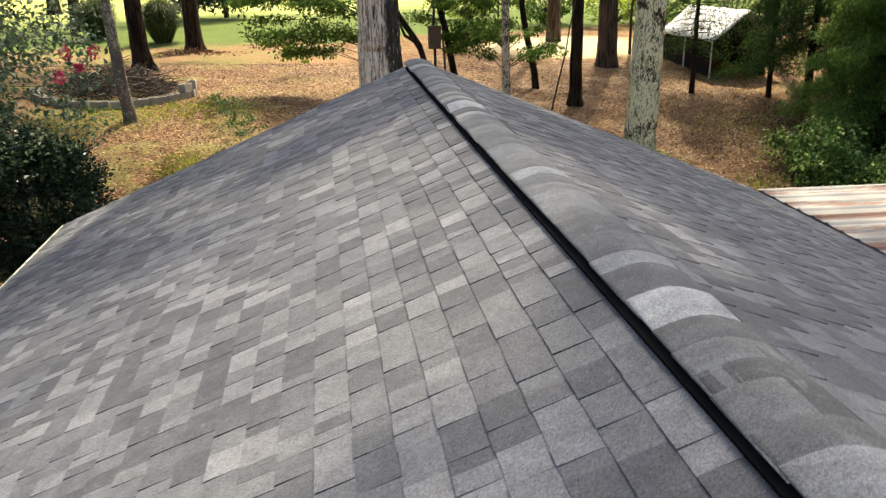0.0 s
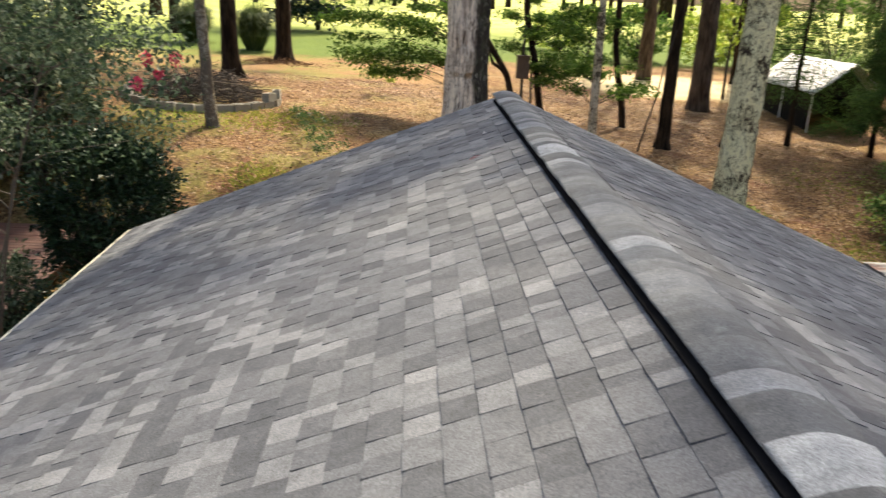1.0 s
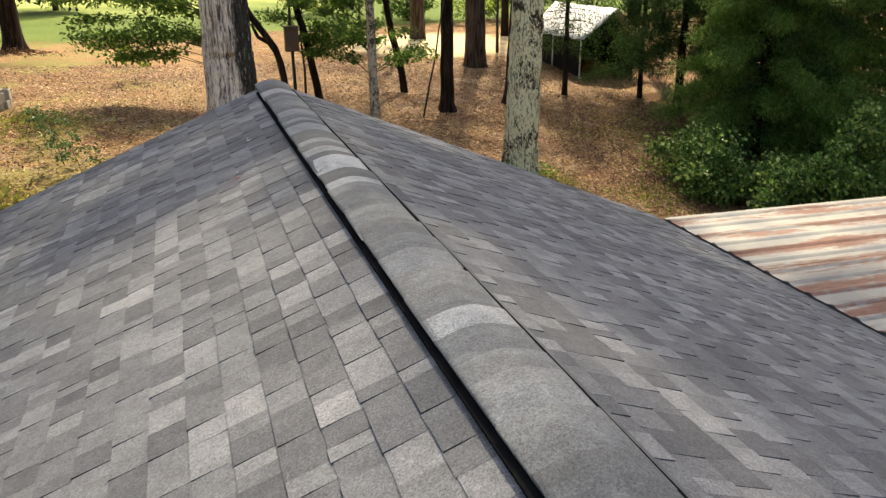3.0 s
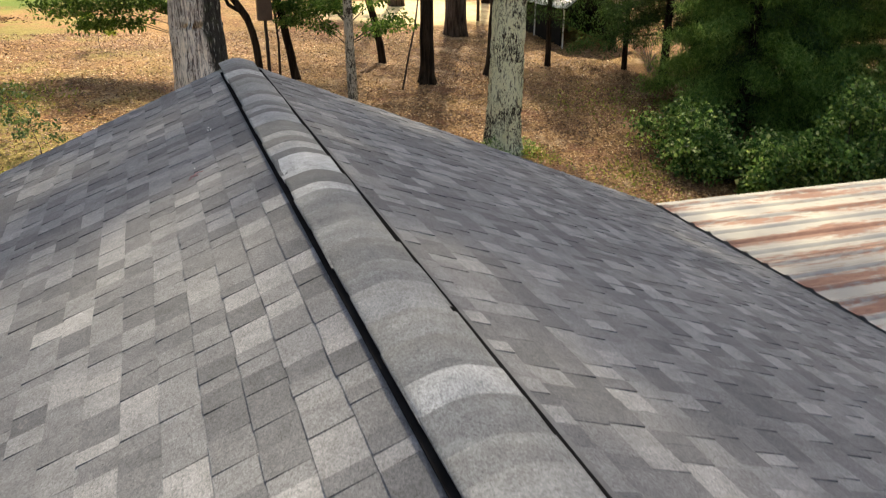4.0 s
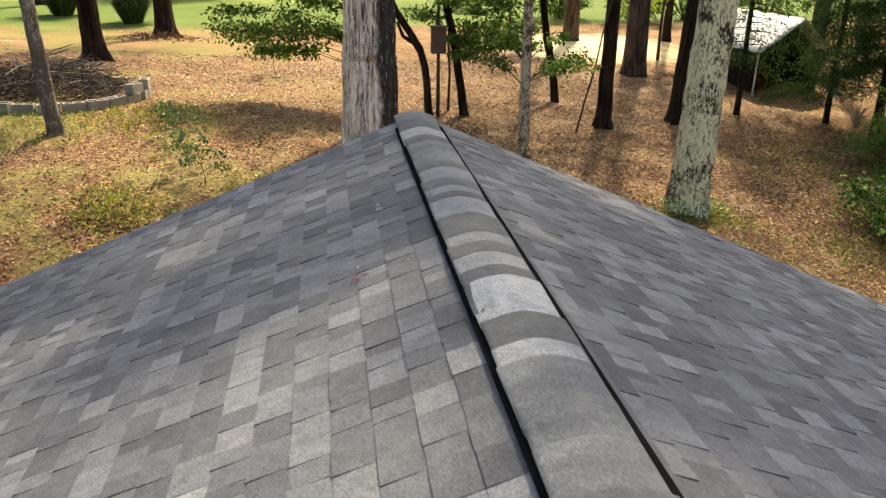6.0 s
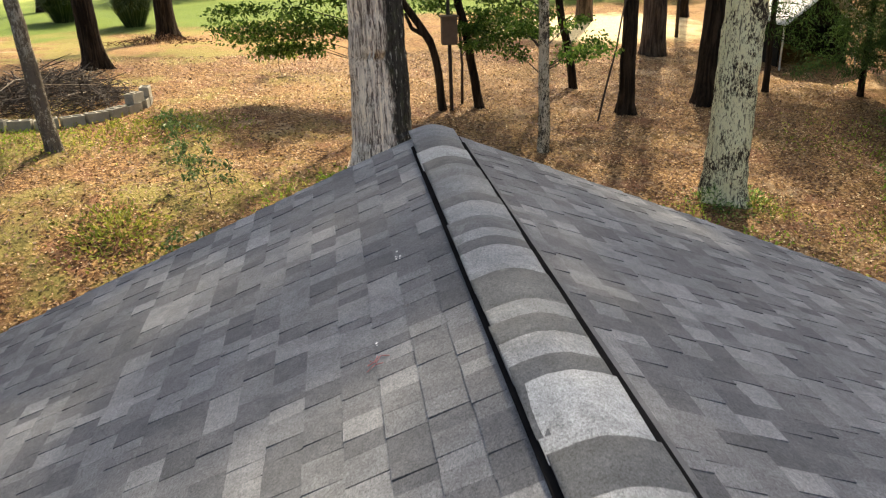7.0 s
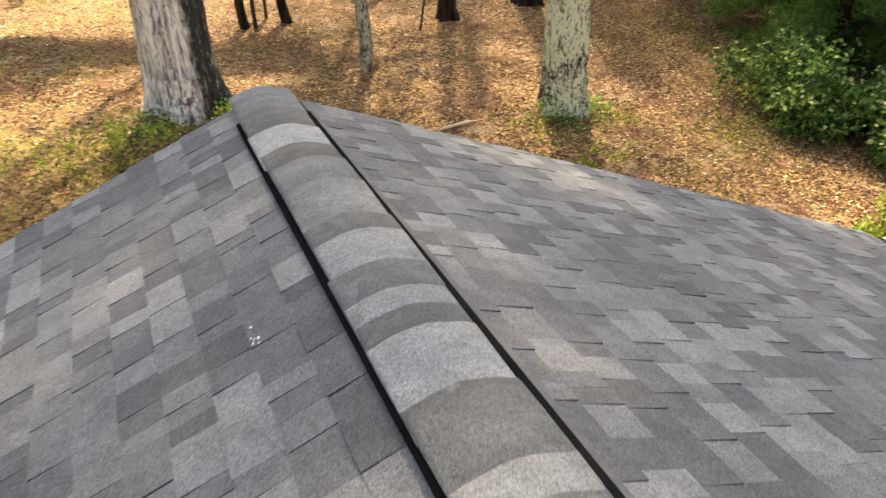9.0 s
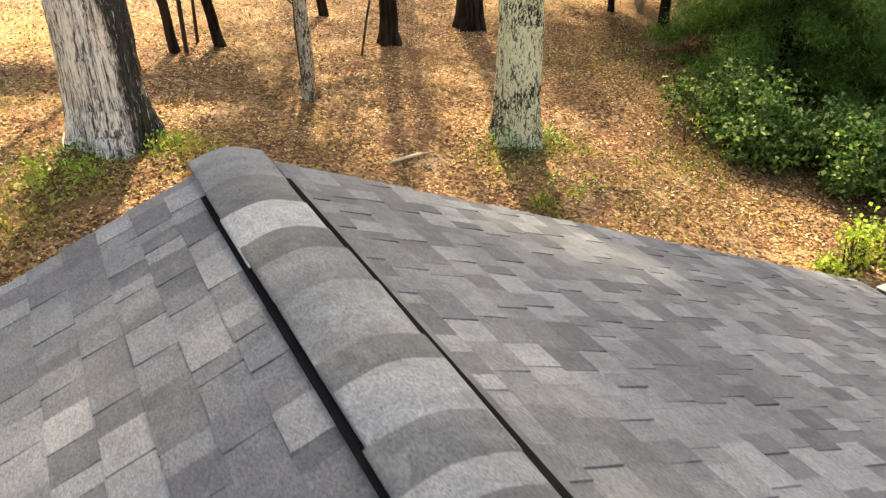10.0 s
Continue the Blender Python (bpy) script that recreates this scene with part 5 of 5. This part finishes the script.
for s in (-1, 1):
    bm = bmesh.new()
    n = 10
    vs = [[bm.verts.new((SXM + s * (SXM - SX0 + 0.08) * j / 4, SY0 - 0.15 + (SY1 - SY0 + 0.3) * i / n, S_RIDGE + (S_EAVE - S_RIDGE) * j / 4 - 0.05 * math.sin(math.pi * j / 4) + 0.015 * math.sin(2.1 * i + j))) for j in range(5)] for i in range(n + 1)]
    for i in range(n):
        for j in range(4):
            bm.faces.new((vs[i][j], vs[i + 1][j], vs[i + 1][j + 1], vs[i][j + 1]))
    ob = part("roof_sheet", bm, TARP, shelter, "white sheet roof", True)
    ob.modifiers.new("thick", "SOLIDIFY").thickness = 0.012
    for y in (SY0 + 0.05, (SY0 + SY1) / 2, SY1 - 0.05):
        x = SXM + s * (SXM - SX0 - 0.03)
        v, f = tube([(x, y, ground_z(x, y) - 0.2), (x, y, S_EAVE - 0.02)], (0.025, 0.025), 10)
        from_arrays("pole", v, f, POLE_WHITE, shelter, "thin white pole")
    # walls added in black to hold the shade inside
    part("side_wall", boxed((SXM + s * 0.96, SY0 + 0.35, 0.9), (SXM + s * 1.0, SY1 - 0.1, S_EAVE - 0.12)), SHADE_WOOD, shelter)
# added back gable, black for the shade under the roof
bm = bmesh.new()
vs = [bm.verts.new((x, y, z)) for y in (SY1 - 0.2, SY1 - 0.14) for x, z in ((SXM - 1.0, S_EAVE - 0.12), (SXM + 1.0, S_EAVE - 0.12), (SXM, S_RIDGE - 0.08))]
for q in ((0, 2, 1), (3, 4, 5), (0, 1, 4, 3), (1, 2, 5, 4), (2, 0, 3, 5)):
    bm.faces.new([vs[i] for i in q])
part("gable", bm, SHADE_WOOD, shelter)
# front panel added where only shade hangs under the roof
bm = bmesh.new()
vs = [bm.verts.new((x, y, z)) for y in (SY0 + 0.35, SY0 + 0.39) for x, z in ((SXM - 1.0, S_EAVE - 0.12), (SXM + 1.0, S_EAVE - 0.12), (SXM, S_RIDGE - 0.08))]
for q in ((0, 2, 1), (3, 4, 5), (0, 1, 4, 3), (1, 2, 5, 4), (2, 0, 3, 5)):
    bm.faces.new([vs[i] for i in q])
part("gable", bm, SHADE_WOOD, shelter)
part("back_wall", boxed((SXM - 0.95, SY1 - 0.2, 0.9), (SXM + 0.95, SY1 - 0.14, S_EAVE - 0.12)), SHADE_WOOD, shelter, "back wall coloured as the shade inside the shelter")

shrub = thing("dry_shrub", "small leafless shrub of dry tan stems", "shrub", (12.0, 19.9, ground_z(12.0, 19.9)))
rng = random.Random(31)
for k in range(14):
    a, q, h = k * 2.4, rng.uniform(0.15, 0.5), rng.uniform(0.45, 0.85)
    v, f = tube([(0.03 * math.cos(a), 0.03 * math.sin(a), -0.03), (q * 0.35 * math.cos(a), q * 0.35 * math.sin(a), h * 0.55), (q * math.cos(a), q * math.sin(a), h)], (0.010, 0.008, 0.003), 5, 0.05, k)
    from_arrays("stem", v, f, TWIG_PALE, shrub)

# ---- fallen leaves ----
rng = np.random.default_rng(77)
n = 260000
P = np.column_stack((rng.uniform(-8.5, 11.5, n), 8.6 + 17.5 * rng.uniform(0, 1, n) ** 1.3, np.zeros(n)))
P = P[rng.uniform(0, 1, n) < np.interp(P[:, 0], [-4.0, -0.5], [0.6, 1.0])]
n = len(P)
P[:, 2] = [ground_z(x, y) + 0.006 for x, y, _ in P]
a = rng.uniform(0, 6.28, n)
L = rng.uniform(0.020, 0.056, n)
d = np.column_stack((np.cos(a), np.sin(a), rng.normal(0.12, 0.30, n)))
s = np.column_stack((-np.sin(a), np.cos(a), rng.normal(0, 0.45, n)))
V = np.empty((n, 4, 3))
V[:, 0] = P
V[:, 1] = P + d * L[:, None] * 0.5 + s * L[:, None] * 0.32
V[:, 2] = P + d * L[:, None]
V[:, 3] = P + d * L[:, None] * 0.5 - s * L[:, None] * 0.32
tagged(from_arrays("fallen_leaves", V.reshape(-1, 3).tolist(), (np.arange(n)[:, None] * 4 + np.arange(4)).tolist(), LITTER), "dry brown fallen leaves scattered over the ground", "leaves", kind="stuff")
branch = thing("fallen_branch", "pale broken branch lying on the leaf litter", "branch", (3.5, 14.42, ground_z(3.5, 14.42)))
v, f = tube([(-0.34, -0.04, 0.03), (-0.1, 0.0, 0.04), (0.1, 0.03, 0.045), (0.34, 0.06, 0.03)], (0.009, 0.021, 0.019, 0.007), 8, 0.2, 5)
from_arrays("wood", v, f, WOOD_SPLIT, branch, smooth=True)

# ---- far woods round the clearing ----
rng = np.random.default_rng(99)
C, trunks = [], []
for i in range(230):
    a = rng.uniform(0, 2 * math.pi)
    q = rng.uniform(70, 110)
    x, y = q * math.cos(a), 10 + q * math.sin(a)
    h = rng.uniform(10, 17)
    gz = ground_z(x, y)
    trunks.append(tube([(x, y, gz - 0.3), (x, y, gz + h * 0.7)], (0.3, 0.12), 6, 0, i))
    for k in range(9):
        C.append((x + rng.normal() * 2.6, y + rng.normal() * 2.6, gz + h * rng.uniform(0.25, 1.0)))
tagged(from_arrays("far_trunks", *merge(trunks), BARK_DARK), "far tree trunks round the clearing", "woods", kind="stuff")
far = leaves("far_woods", clumps(C, 2.2, 30000, 99, 0.8), 0.95, LEAF_CROWN, seed=99)
tagged(far, "far green woods round the clearing", "woods", kind="stuff")
